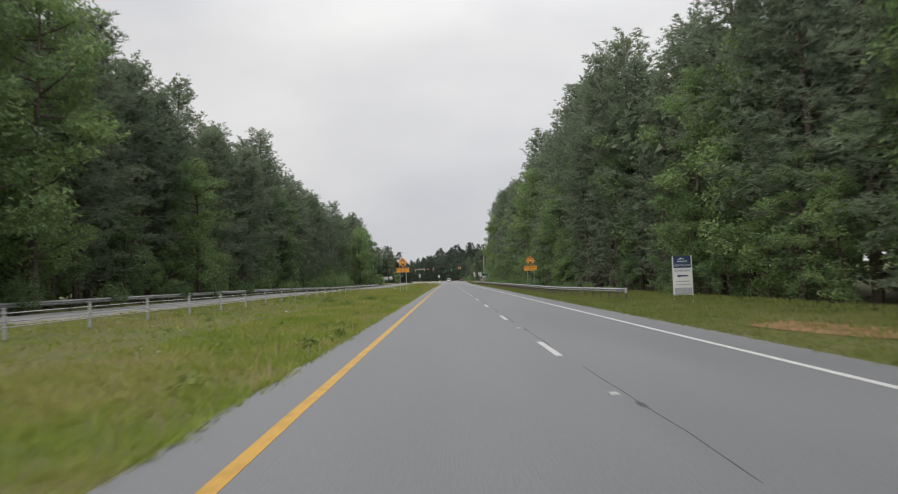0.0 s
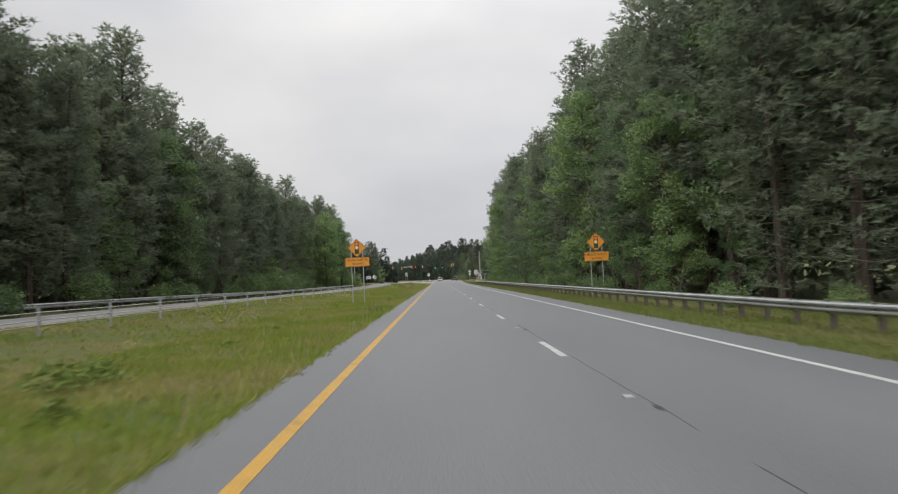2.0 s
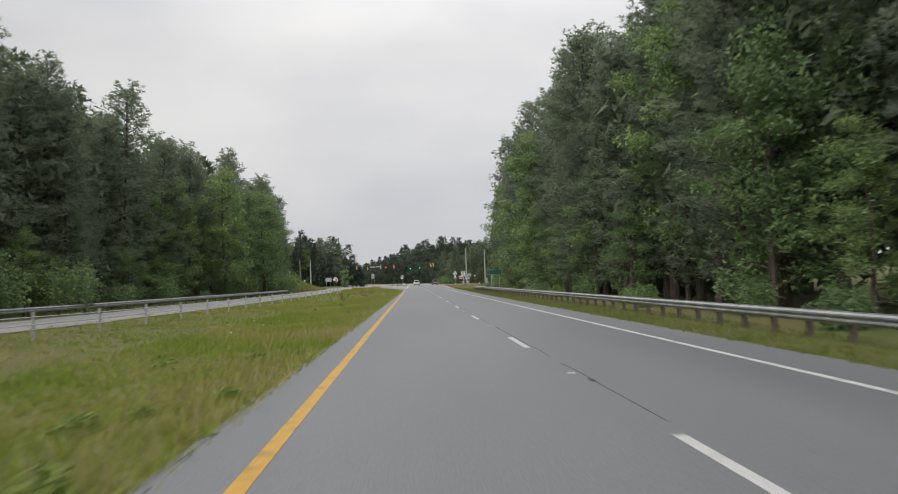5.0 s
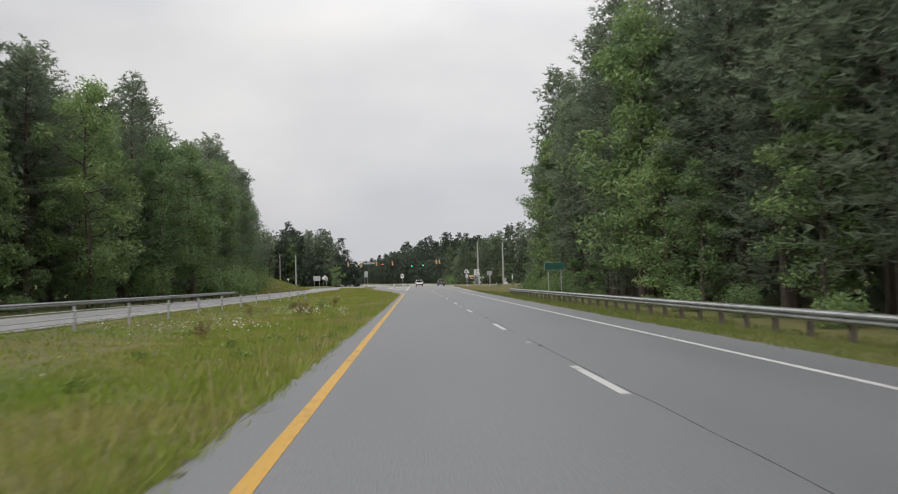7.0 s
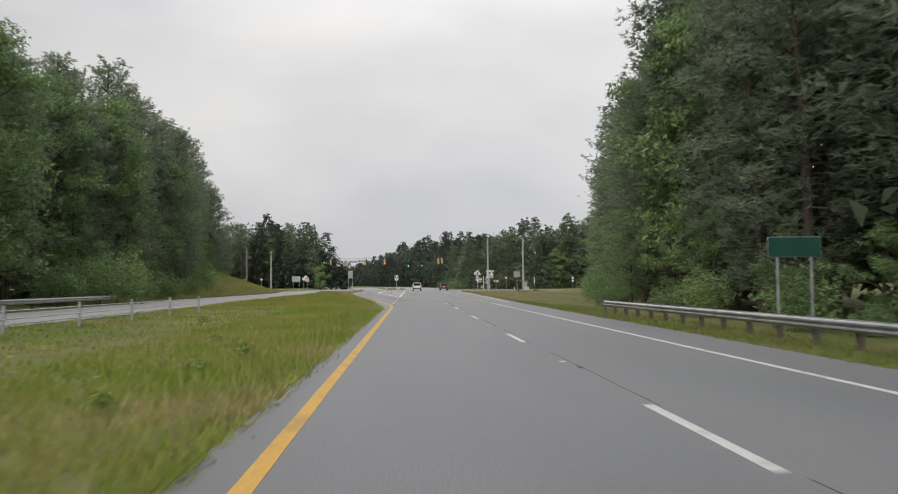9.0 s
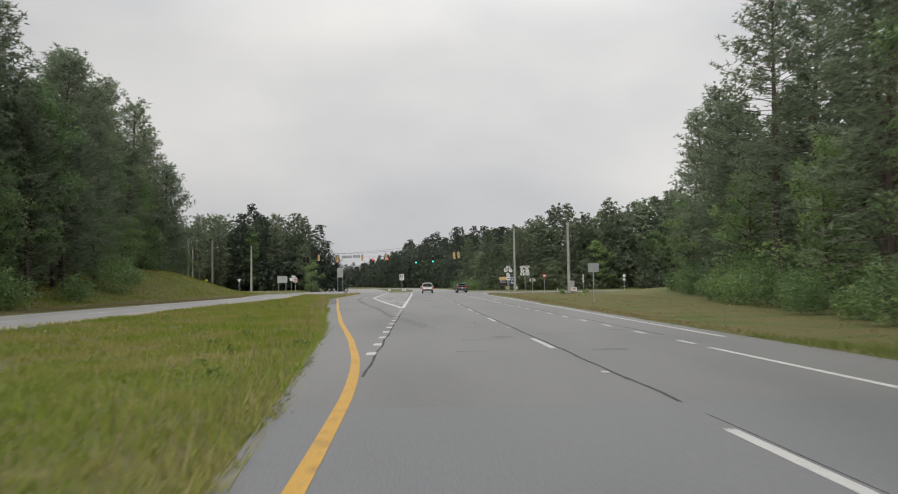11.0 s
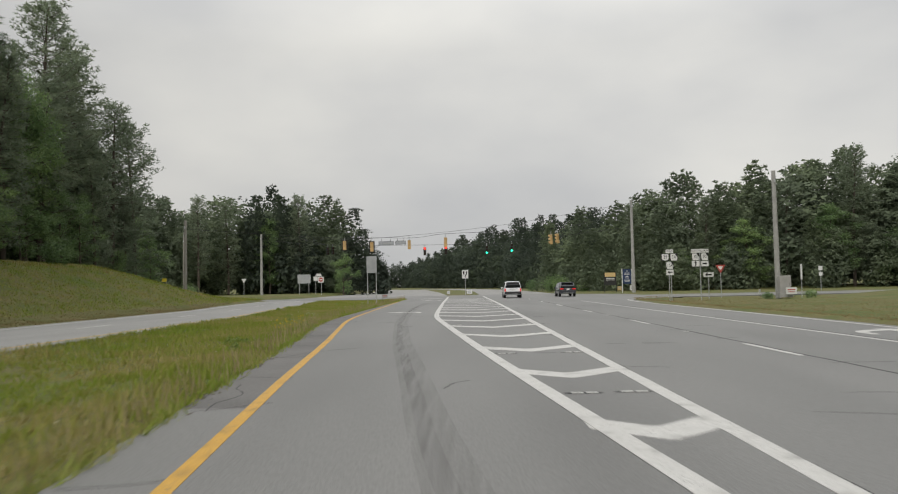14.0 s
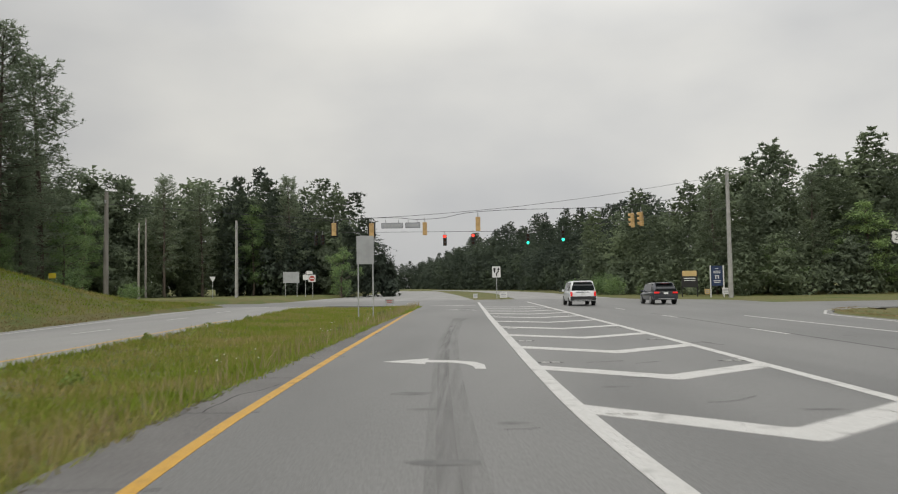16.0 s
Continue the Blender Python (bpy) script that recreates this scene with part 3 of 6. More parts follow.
def marker_block(x, y):
    """A pale reflector block worn into a dark slot of the paving."""
    raw("marker_slot", [(x + a, y + b, 0.0035) for a, b in ((-0.26, -0.07), (0.2, -0.08), (0.27, 0.03), (0.22, 0.08), (-0.2, 0.08), (-0.28, 0.02))], [tuple(range(6))], M_TAR, road_near)
    for dx in (-0.1, 0.1):
        bm = bmesh.new()
        box(bm, (x + dx, y - 0.02, 0.008), (0.16, 0.07, 0.014), 0.004)
        part("reflector_block", bm, M_WHITE, road_near)


for y in [327.9 + 4.82 * (j - 6) for j in range(17)]:
    xl = eased(y + 2.0, [p[1] for p in GORE_L], [p[0] for p in GORE_L])
    xr = GORE_X
    w = min(1.0, (xr - xl) / 4.0)
    xm = xl + (xr - xl) * 0.5
    chevron(xl + 0.02, xm, xr - 0.02, y, 1.75 * w, 0.70)
for y0, y1 in ((301.8, 325.0), (329.2, 372.0)):     # marker blocks set in dark slots of the island
    y = y0
    while y < y1:
        xl = eased(y, [p[1] for p in GORE_L], [p[0] for p in GORE_L])
        for x in (xl + 0.42, GORE_X - 0.36):
            marker_block(x + crng0.uniform(-0.05, 0.05), y + crng0.uniform(-0.05, 0.05))
        y += 6.08


def turn_arrow(x, y, mirror=1, parent=road_near):
    """A left-turn arrow: a bent shaft and a three-cornered head."""
    shaft = [(0.85, -1.1), (1.05, -1.1), (1.03, -0.35), (0.85, 0.2), (0.45, 0.55), (-0.15, 0.70), (-0.15, 1.10), (-1.05, 0.45), (-0.15, -0.12), (-0.15, 0.28), (0.35, 0.16), (0.62, -0.10), (0.80, -0.55)]
    v = [(x + mirror * a, y + b, 0.004) for a, b in shaft] + [(x + mirror * a, y + b, -0.004) for a, b in shaft]
    n = len(shaft)
    f = [tuple(range(n))] + [(i, (i + 1) % n, n + (i + 1) % n, n + i) for i in range(n)]
    ob = raw("turn_arrow", v, f, M_WHITE, parent, "white painted turn arrow")
    bm = bmesh.new()
    bm.from_mesh(ob.data)
    bmesh.ops.triangulate(bm, faces=[q for q in bm.faces if len(q.verts) > 4])
    bmesh.ops.recalc_face_normals(bm, faces=bm.faces)
    bm.to_mesh(ob.data)
    bm.free()
    return ob


turn_arrow(-8.15, 335.4)
turn_arrow(-8.25, 370.8)
turn_arrow(7.0, 312.5, -1)
ribbon("stop_line", [(-11.0, 383.1), (-7.2, 383.1)], 0.5, M_WHITE, road_near, z=0.004)
ribbon("west_edge_line", [(lerp(y, WEST_NEAR_Y, WEST_NEAR_X) - 0.7, y) for y in y_fine(-80, 359, 5)], 0.12, M_YELLOW, road_west, z=-0.002, lift=bank_lift)
ribbon("west_far_line", [(lerp(y, WEST_FAR_Y, WEST_FAR_X) + 0.9, y) for y in y_fine(-80, 384, 5)], 0.12, M_WHITE, road_west, z=-0.002, lift=bank_lift)
for k in range(0, 40):
    y = 8.0 + 12.2 * k
    if y < 389:
        x = (lerp(y, WEST_NEAR_Y, WEST_NEAR_X) + lerp(y, WEST_FAR_Y, WEST_FAR_X)) / 2
        ribbon("lane_dash", [(x, y - 1.5), (x, y + 1.5)], 0.12, M_WHITE, road_west, z=-0.002, lift=bank_lift)
# the worn dark track of many turning wheels in the turn lane
TRACK = [(-0.5, 266), (-1.25, 270), (-1.85, 273.5), (-2.6, 280), (-3.3, 287), (-3.85, 291.5), (-4.16, 293.6), (-4.7, 297), (-5.3, 302.7), (-6.0, 309), (-6.43, 313.4), (-6.93, 319), (-7.4, 325), (-7.7, 331), (-7.95, 337), (-8.1, 346), (-8.1, 356)]
TR_Y, TR_X = [p[1] for p in TRACK], [p[0] for p in TRACK]
for wide, z, y0, y1, off in ((0.52, 0.0012, 266, 357, 0.0), (0.20, 0.0018, 274, 350, -0.06)):
    ribbon("tyre_track", [(eased(y, TR_Y, TR_X) + off + 0.05 * noise.noise(Vector((wide, y * 0.2, 1))), y) for y in y_fine(y0, y1, 1.0)], wide, M_TYRE_MARK, road_near, z=z, label="faint dark tyre track")
crng = random.Random(31)



def soil_edge(y0, y1, of, side, count):
    """Washed-out soil and crumbs along the road's edge, in small ragged patches."""
    v, f = [], []
    for i in range(count):
        y = crng.uniform(y0, y1)
        if noise.noise(Vector((6, y * 0.35, 2))) < crng.uniform(-0.1, 0.35):
            continue
        x = of(y) + side * abs(crng.gauss(0.0, 0.10)) - side * 0.04
        rx, ry, n = crng.uniform(0.012, 0.05), crng.uniform(0.02, 0.13), 7
        o = len(v)
        v += [(x + rx * crng.uniform(0.5, 1.2) * math.cos(6.283 * k / n), y + ry * crng.uniform(0.5, 1.2) * math.sin(6.283 * k / n), 0.003 + 0.00001 * (i % 90)) for k in range(n)] + [(x, y, 0.014)]
        f += [(o + k, o + (k + 1) % n, o + n) for k in range(n)]
    tagged(raw("edge_soil", v, f, M_SOIL), "crumbs of dark soil along the road's edge", "soil", kind="stuff")


def crack(x, y, ang, length, w=0.022):
    """A jagged open crack in the asphalt."""
    pts = [(x, y)]
    while length > 0:
        ang += crng.uniform(-0.5, 0.5) * 0.6
        st = crng.uniform(0.12, 0.3)
        x, y = x + st * math.cos(ang), y + st * math.sin(ang)
        pts.append((x, y))
        length -= st
    ribbon("crack", pts, w, M_TAR, road_near if y > 250 else road_main, z=0.0022)


rows = y_fine(301, 380, 1.0)                      # darker, older asphalt of the shoulder
raw("shoulder", [p for y in rows for p in ((left_edge(y) - 0.02, y, 0.0012), (eased(y, YEL_Y, YEL_X, 3.0) - 0.1 + 0.03 * noise.noise(Vector((4, y, 2))), y, 0.0012))], [(2 * i, 2 * i + 1, 2 * i + 3, 2 * i + 2) for i in range(len(rows) - 1)], M_SHOULDER, road_near, "darker old asphalt shoulder")
soil_edge(250, 383, left_edge, 1, 2200)
soil_edge(2, 250, left_edge, 1, 2600)
for i in range(16):                               # the broken shoulder beside the turn lane
    y = 290 + 3.6 * i
    crack(left_edge(y) + 0.1, y, crng.uniform(-0.4, 0.4), 0.9)
    if i % 2:
        crack(left_edge(y) + 0.35, y, 1.57 + crng.uniform(-0.1, 0.1), 2.6)
for i in range(46):                               # short cracks across the worn lanes
    y = crng.uniform(256, 345)
    x = crng.uniform(eased(y, YEL_Y, YEL_X, 3.0) + 0.5, 7.0)
    crack(x, y, crng.choice((0.0, 0.0, 3.14, 1.57)) + crng.uniform(-0.2, 0.2), crng.uniform(0.25, 1.1), crng.uniform(0.010, 0.022))
for i in range(9):                                # short cracks across the painted island
    y = 300 + 5.0 * i
    crack(crng.uniform(-4.5, -0.6), y, crng.uniform(-0.3, 0.3), crng.uniform(0.4, 0.9), 0.014)
rnd = random.Random(11)


def scuff(x, y, rx, ry, mat, parent):
    n = 9
    pts = [(x + rx * (0.7 + 0.6 * rnd.random()) * math.cos(6.283 * i / n), y + ry * (0.7 + 0.6 * rnd.random()) * math.sin(6.283 * i / n), 0.0025) for i in range(n)]
    raw("scuff", pts, [tuple(range(n))], mat, parent)


for x, y, rx, ry in ((-7.6, 326.8, 0.35, 0.12), (-6.9, 328.7, 0.2, 0.1), (-7.9, 329.7, 0.25, 0.1), (-3.2, 329.4, 0.25, 0.08), (-4.6, 332.7, 0.3, 0.1), (-8.0, 356, 0.4, 1.6), (-7.9, 372, 0.7, 2.2),
                     (-3.0, 313.0, 0.35, 0.1), (-2.9, 307.9, 0.3, 0.1), (-3.9, 318.7, 0.35, 0.08), (-4.9, 274, 0.3, 0.1), (3.4, 272, 0.35, 0.2), (-5.2, 331.6, 0.25, 0.09),
                     (-2.5, 326.3, 0.3, 0.1), (-8.2, 331.1, 0.3, 0.2), (1.2, 261.2, 0.3, 0.3), (3.0, 257, 0.4, 0.2)):
    scuff(x, y, rx, ry, M_PATCH, road_near if y > 250 else road_main)


# ---- trees ----
def unit(v):
    return v / (np.linalg.norm(v, axis=-1, keepdims=True) + 1e-9)


def needle_faces(rng, centres, out, per, length, width, flat=0.5):
    """Tufts of narrow blades that spray from each centre."""
    n = len(centres)
    c = np.repeat(centres, per, axis=0)
    d = unit(np.repeat(out, per, axis=0) * 0.7 + rng.normal(0, 0.75, (n * per, 3)) * np.array([1, 1, flat]) + np.array([0, 0, 0.22]))
    side = unit(np.cross(d, rng.normal(0, 1, (n * per, 3))))
    ln = length * rng.uniform(0.6, 1.25, (n * per, 1))
    tip = c + d * ln
    w = width * rng.uniform(0.7, 1.3, (n * per, 1))
    return np.stack([c + side * w, tip, c - side * w], axis=1).reshape(-1, 3)


def leaf_faces(rng, centres, size, droop=0.25):
    n = len(centres)
    nrm = unit(rng.normal(0, 0.8, (n, 3)) + np.array([0, 0, 0.6]))
    a = unit(np.cross(nrm, rng.normal(0, 1, (n, 3))))
    b = np.cross(nrm, a)
    s = size * rng.uniform(0.6, 1.35, (n, 1))
    return np.stack([centres - a * s, centres - b * s * 0.55 - nrm * s * droop * 0.3, centres + a * s - nrm * s * droop, centres + b * s * 0.55], axis=1).reshape(-1, 3)


def sprigs(rng, centres, nrm, size):
    """Three-cornered sprays of leaves, turned roughly along the given directions."""
    n = len(centres)
    nrm = unit(nrm + rng.normal(0, 0.55, (n, 3)) + np.array([0, 0, 0.25]))
    a = unit(np.cross(nrm, rng.normal(0, 1, (n, 3))))
    b = np.cross(nrm, a)
    s = size * rng.uniform(0.5, 1.4, (n, 1))
    return np.stack([centres - a * s - b * s * 0.35, centres + a * s - b * s * 0.35, centres + b * s * rng.uniform(0.5, 1.0, (n, 1))], axis=1).reshape(-1, 3)


def leaf_tips(rng, centres, size):
    """Pointed leaves, one three-cornered face each, mostly lying level."""
    n = len(centres)
    nrm = unit(rng.normal(0, 0.8, (n, 3)) + np.array([0, 0, 0.6]))
    a = unit(np.cross(nrm, rng.normal(0, 1, (n, 3))))
    b = np.cross(nrm, a)
    s = size * rng.uniform(0.6, 1.4, (n, 1))
    return np.stack([centres - a * s * 0.8 - b * s * 0.4, centres + a * s, centres + b * s * 0.55], axis=1).reshape(-1, 3)


def bent_rods(sticks, n=5):
    """Tapered sticks joined into one mesh: rows of (points, radii)."""
    v, f = [], []
    for pts, radii in sticks:
        o = len(v)
        for i, (p, r) in enumerate(zip(pts, radii)):
            q = pts[min(i + 1, len(pts) - 1)] - pts[max(i - 1, 0)]
            q = q / (np.linalg.norm(q) + 1e-9)
            s = np.cross(q, [0.31, 0.9, 0.2])
            s /= np.linalg.norm(s)
            t = np.cross(q, s)
            for k in range(n):
                a = 2 * math.pi * k / n
                v.append(p + r * (math.cos(a) * s + math.sin(a) * t))
        for i in range(len(pts) - 1):
            for k in range(n):
                f.append((o + i * n + k, o + i * n + (k + 1) % n, o + (i + 1) * n + (k + 1) % n, o + (i + 1) * n + k))
    return v, f


def pine_parts(seed, H, low, tufts, per=8, coarse=False):
    """A pine: straight trunk, limbs that turn up at their ends, and round tufts of fine needles along them. Returns trunk and crown meshes."""
    rng = np.random.default_rng(seed)
    sway = rng.normal(0, 0.3, 2)
    spine = lambda z: np.array([sway[0] * (z / H) ** 2 * 2, sway[1] * (z / H) ** 2 * 2, z])
    zs = np.linspace(-0.4, H * 0.97, 9)
    sticks = [([spine(max(z, 0)) + (0, 0, min(z, 0)) for z in zs], [0.02 + 0.21 * (1 - max(z, 0) / H) ** 0.8 * H / 22 for z in zs])]
    limbs, twigs, cs, outs = [], [], [], []
    z, az = low, 0.0
    while z < H - 0.1:
        q = (z - low) / (H - low)
        az += 2.4 + rng.normal(0, 0.35)
        lobe = 1 + 0.22 * math.sin(3 * az + seed) * math.cos(z * 0.9 + seed)      # crowns are lopsided
        L = (2.7 * (1 - q ** 2.6) ** 0.7 * min(1.0, 0.62 + q * 1.6) + 0.45) * H / 22 * lobe * rng.uniform(0.55, 1.12)
        rise = rng.uniform(-0.28, 0.18) + 0.95 * q ** 2.2
        d = np.array([math.cos(az), math.sin(az), rise])
        a = spine(z)
        pts = [a, a + d * L * 0.55, a + d * L + np.array([0, 0, 0.16 * L])]
        limbs.append((pts, L, d))
        z += rng.uniform(0.10, 0.26) * (1.15 - 0.5 * q)
    load = lambda L, z: (L + 0.3) * (0.8 + 0.7 * (z - low) / (H - low))      # crowns are fullest towards the top
    total = sum(load(l[1], l[0][0][2]) for l in limbs)
    for pts, L, d in limbs:
        twigs.append((pts, [0.04, 0.024, 0.008]))
        n = max(3, int(round(tufts * load(L, pts[0][2]) / total)))
        s = 0.30 + 0.76 * rng.random(n) ** 0.75
        base = np.where(s[:, None] < 0.55, pts[0] + (pts[1] - pts[0]) * (s[:, None] / 0.55), pts[1] + (pts[2] - pts[1]) * ((s[:, None] - 0.55) / 0.45))
        side = np.array([-d[1], d[0], 0.0])
        fan = rng.normal(0, 1, (n, 1)) * (0.12 + 0.20 * L * (1.15 - s[:, None]))
        cs.append(base + side * fan + rng.normal(0, 0.10, (n, 3)) + np.array([0, 0, 1]) * rng.normal(0.05, 0.17, (n, 1)))
        outs.append(unit(np.repeat(d[None], n, axis=0) + side * fan * 0.8 + np.array([0, 0, 0.25])))
    cs, outs = np.concatenate(cs), np.concatenate(outs)
    if coarse:
        return np.concatenate([needle_faces(rng, cs, outs, per, 0.46, 0.10, 0.9), needle_faces(rng, cs * np.array([0.8, 0.8, 1.0]), outs, 2, 0.5, 0.14, 0.9)])
    v, f = bent_rods(sticks, 7)
    tv, tf = bent_rods(twigs, 3)
    f = f + [tuple(len(v) + i for i in q) for q in tf]
    v = v + tv
    trunk = bpy.data.meshes.new("trunk")
    trunk.from_pydata([tuple(p) for p in v], [], f)
    trunk.materials.append(M_BARK)
    fine = needle_faces(rng, cs, outs, per, 0.34, 0.027, 0.85)
    inner = cs[rng.random(len(cs)) < 0.8]
    inner = inner * np.array([0.80, 0.80, 1.0]) + rng.normal(0, 0.2, inner.shape)
    return trunk, tri_mesh("crown", np.concatenate([fine, needle_faces(rng, inner, unit(inner - np.array([0, 0, 1]) * inner[:, 2:]), 4, 0.36, 0.055, 0.9)]), 3, M_NEEDLE)


def broadleaf_parts(seed, H, low, leaves, spread, size=0.2, coarse=False):
    """A broadleaf tree: forked trunk, limbs, and leaves gathered in uneven clumps round the limb ends."""
    rng = np.random.default_rng(seed)
    sticks, ends = [], []
    lean = rng.normal(0, 0.5, 2)
    top = np.array([lean[0], lean[1], H * 0.9])
    zs = np.linspace(0, 1, 7)
    sticks.append(([np.array([0, 0, -0.3]) if t == 0 else top * t + np.array([math.sin(t * 5 + seed) * 0.15, math.cos(t * 4) * 0.15, 0]) for t in zs], [0.19 * H / 14 * (1 - t) + 0.02 for t in zs]))
    nl = int(H * 2.1)
    for i in range(nl):
        t = low / H + (1 - low / H) * (i + rng.random()) / nl * 0.95
        az = i * 2.4 + rng.normal(0, 0.5)
        q = (t * H - low) / (H - low)
        L = spread * (math.sin(math.pi * min(1, 0.18 + 0.8 * q)) ** 0.7) * rng.uniform(0.6, 1.15)
        d = np.array([math.cos(az), math.sin(az), rng.uniform(0.05, 0.55)])
        a = top * t
        pts = [a, a + d * L * 0.55, a + d * L + (0, 0, 0.1 * L)]
        sticks.append((pts, [0.06, 0.035, 0.012]))
        for s in (0.45, 0.75, 1.0):
            ends.append((pts[0] + (pts[2] - pts[0]) * s + rng.normal(0, 0.3, 3), 0.5 + 0.45 * rng.random()))
    ends.append((top + (0, 0, 0.3), 0.8))
    per = leaves // len(ends)
    cs = []
    for c, r in ends:
        p = unit(rng.normal(0, 1, (per, 3))) * (rng.random((per, 1)) ** 0.45) * r * spread / 2.6 * np.array([1.1, 1.1, 0.75])
        cs.append(c[None] + p)
    if coarse:
        cs = np.concatenate(cs)
        return sprigs(rng, cs, (cs - np.array([0, 0, H * 0.5])) * np.array([0.4, 0.4, 0.03]), size)
    v, f = bent_rods(sticks, 6)
    trunk = bpy.data.meshes.new("trunk")
    trunk.from_pydata([tuple(p) for p in v], [], f)
    trunk.materials.append(M_BARK)
    return trunk, tri_mesh("crown", leaf_tips(rng, np.concatenate(cs), size), 3, M_LEAF)


PINES = [pine_parts(21, 23.0, 2.4, 1700), pine_parts(22, 21.0, 1.8, 1600), pine_parts(23, 24.5, 5.0, 1650), pine_parts(24, 19.0, 1.2, 1500)]
BROADS = [broadleaf_parts(31, 13.0, 1.0, 8000, 3.0, 0.135), broadleaf_parts(32, 10.0, 0.5, 6800, 2.8, 0.12), broadleaf_parts(33, 16.0, 1.6, 15000, 3.2, 0.13), broadleaf_parts(34, 7.0, 0.3, 5600, 2.4, 0.11)]


def plant(kind, x, y, scale, turn, label, group, wide=1.0):
    trunk, crown = kind
    name = "pine_tree" if crown.materials[0] is M_NEEDLE else "broadleaf_tree"
    z = land(x, y) - 0.05
    ob = new(name)
    ob.empty_display_size = 0.5
    ob.matrix_basis = pose(x, y, z, 0, 0, turn) @ Matrix.Diagonal((scale * wide, scale * wide, scale, 1))
    tagged(ob, label, "tree", group)
    link_mesh("trunk", trunk, None, ob)
    link_mesh("crown", crown, None, ob)
    return ob


trng = random.Random(5)
PINE_LABEL, BROAD_LABEL = "tall dark green pine in the roadside wood", "leafy green broadleaf tree at the wood's edge"


def wood_edge(side, y0, y1, front, group, tall):
    """A wall of trees along the road: broadleaf trees and small pines in front, tall pines behind."""
    y, height = y0, tall
    while y < y1:
        tall = height(y)
        x = front(y) + side * trng.uniform(0.6, 2.2)
        if trng.random() < 0.56:
            k = trng.choice((1, 3, 3, 0))
            plant(BROADS[k], x, y, trng.uniform(0.5, 0.85) * tall, trng.uniform(0, 360), BROAD_LABEL, group)
        else:
            plant(PINES[trng.choice((1, 3))], x + side * 1.0, y, trng.uniform(0.6, 0.9) * tall, trng.uniform(0, 360), PINE_LABEL, group, 1.2)
        y += trng.uniform(4.0, 6.2)
    y = y0 + 1
    while y < y1:
        tall = height(y)
        x = front(y) + side * trng.uniform(3.0, 5.5)
        if trng.random() < 0.87:
            plant(PINES[trng.randrange(4)], x, y, trng.uniform(0.86, 1.08) * tall, trng.uniform(0, 360), PINE_LABEL, group, 1.35)
        else:
            plant(BROADS[2], x - side * 0.8, y, trng.uniform(0.95, 1.3) * tall, trng.uniform(0, 360), "tall bright green broadleaf tree among dark pines", group)
        y += trng.uniform(2.8, 4.2)


left_front = lambda y: lerp(y, [-80, 150, 230, 285, 318, 360, 400], [-25.6, -25.8, -26.8, -29.0, -33.0, -43.0, -45.0])
right_front = lambda y: lerp(y, [-80, 40, 62, 75, 95, 120, 200, 226, 262], [17.5, 17.0, 16.2, 14.6, 13.4, 12.6, 12.8, 13.0, 14.2]) + 0.6 * noise.noise(Vector((4, y * 0.05, 0)))
wood_edge(-1, 14, 391, left_front, "trees of the west wood", lambda y: 1.09 - 0.08 * smooth(80, 105, y) - 0.10 * smooth(110, 180, y) + 0.17 * smooth(255, 285, y))
wood_edge(1, 20, 258, right_front, "trees of the east wood", lambda y: 1.05 + 0.07 * smooth(70, 90, y) * (1 - smooth(105, 125, y)) - 0.06 * smooth(160, 190, y) * (1 - smooth(225, 240, y)) + 0.08 * smooth(235, 250, y))


BRIGHT = "tall bright green broadleaf tree among dark pines"
for x, y, k in ((-24.6, 45, 1.4), (-24.9, 39, 1.25), (-25.8, 223, 1.18), (-26.2, 241, 1.12), (-25.7, 250, 1.18), (-24.9, 76, 0.95)):
    plant(BROADS[2], x, y, k, 50 * y, BRIGHT, "trees of the west wood")
for x, y, k in ((14.6, 120, 1.25), (15.0, 108, 1.05), (15.0, 98, 0.9), (14.0, 211, 1.3), (16.2, 252, 1.2)):
    plant(BROADS[2], x, y, k, 50 * y, BRIGHT, "trees of the east wood")

for i in range(15):                               # the wood's edge swings away from the road before the crossing
    y = 262 + 5.2 * i
    x = lerp(y, [262, 290, 336], [15.5, 21.5, 32.0]) + trng.uniform(0, 2.5)
    if i % 3 == 1:
        plant(BROADS[trng.randrange(3)], x, y, trng.uniform(0.8, 1.1), trng.uniform(0, 360), BROAD_LABEL, "trees of the east wood")
    else:
        plant(PINES[trng.randrange(4)], x + 1.0, y, trng.uniform(0.78, 0.98), trng.uniform(0, 360), PINE_LABEL, "trees of the east wood", 1.35)


FAR_SHAPES = ((16.0, 1.0, 3.4), (15.0, 1.0, 3.9), (21.0, 2.0, 2.9), (18.0, 0.8, 3.2))
FAR_TREES = [(broadleaf_parts(64 + i, tall, low, 3000, wide, 0.24, True), tall * 1.02) for i, (tall, low, wide) in enumerate(FAR_SHAPES)]
FAR_TREES += [(pine_parts(84 + i, tall, low, 420, 6, True), tall) for i, (tall, low) in enumerate(((21.0, 3.0), (23.0, 5.0), (19.0, 1.5)))]
FAR_COARSE = [(broadleaf_parts(74 + i, tall, low, 1000, wide, 0.32, True), tall * 1.02) for i, (tall, low, wide) in enumerate(FAR_SHAPES)]
FAR_COARSE += [(pine_parts(94 + i, tall, 2.0, 150, 5, True), tall) for i, tall in enumerate((21.0, 23.0, 19.0))]


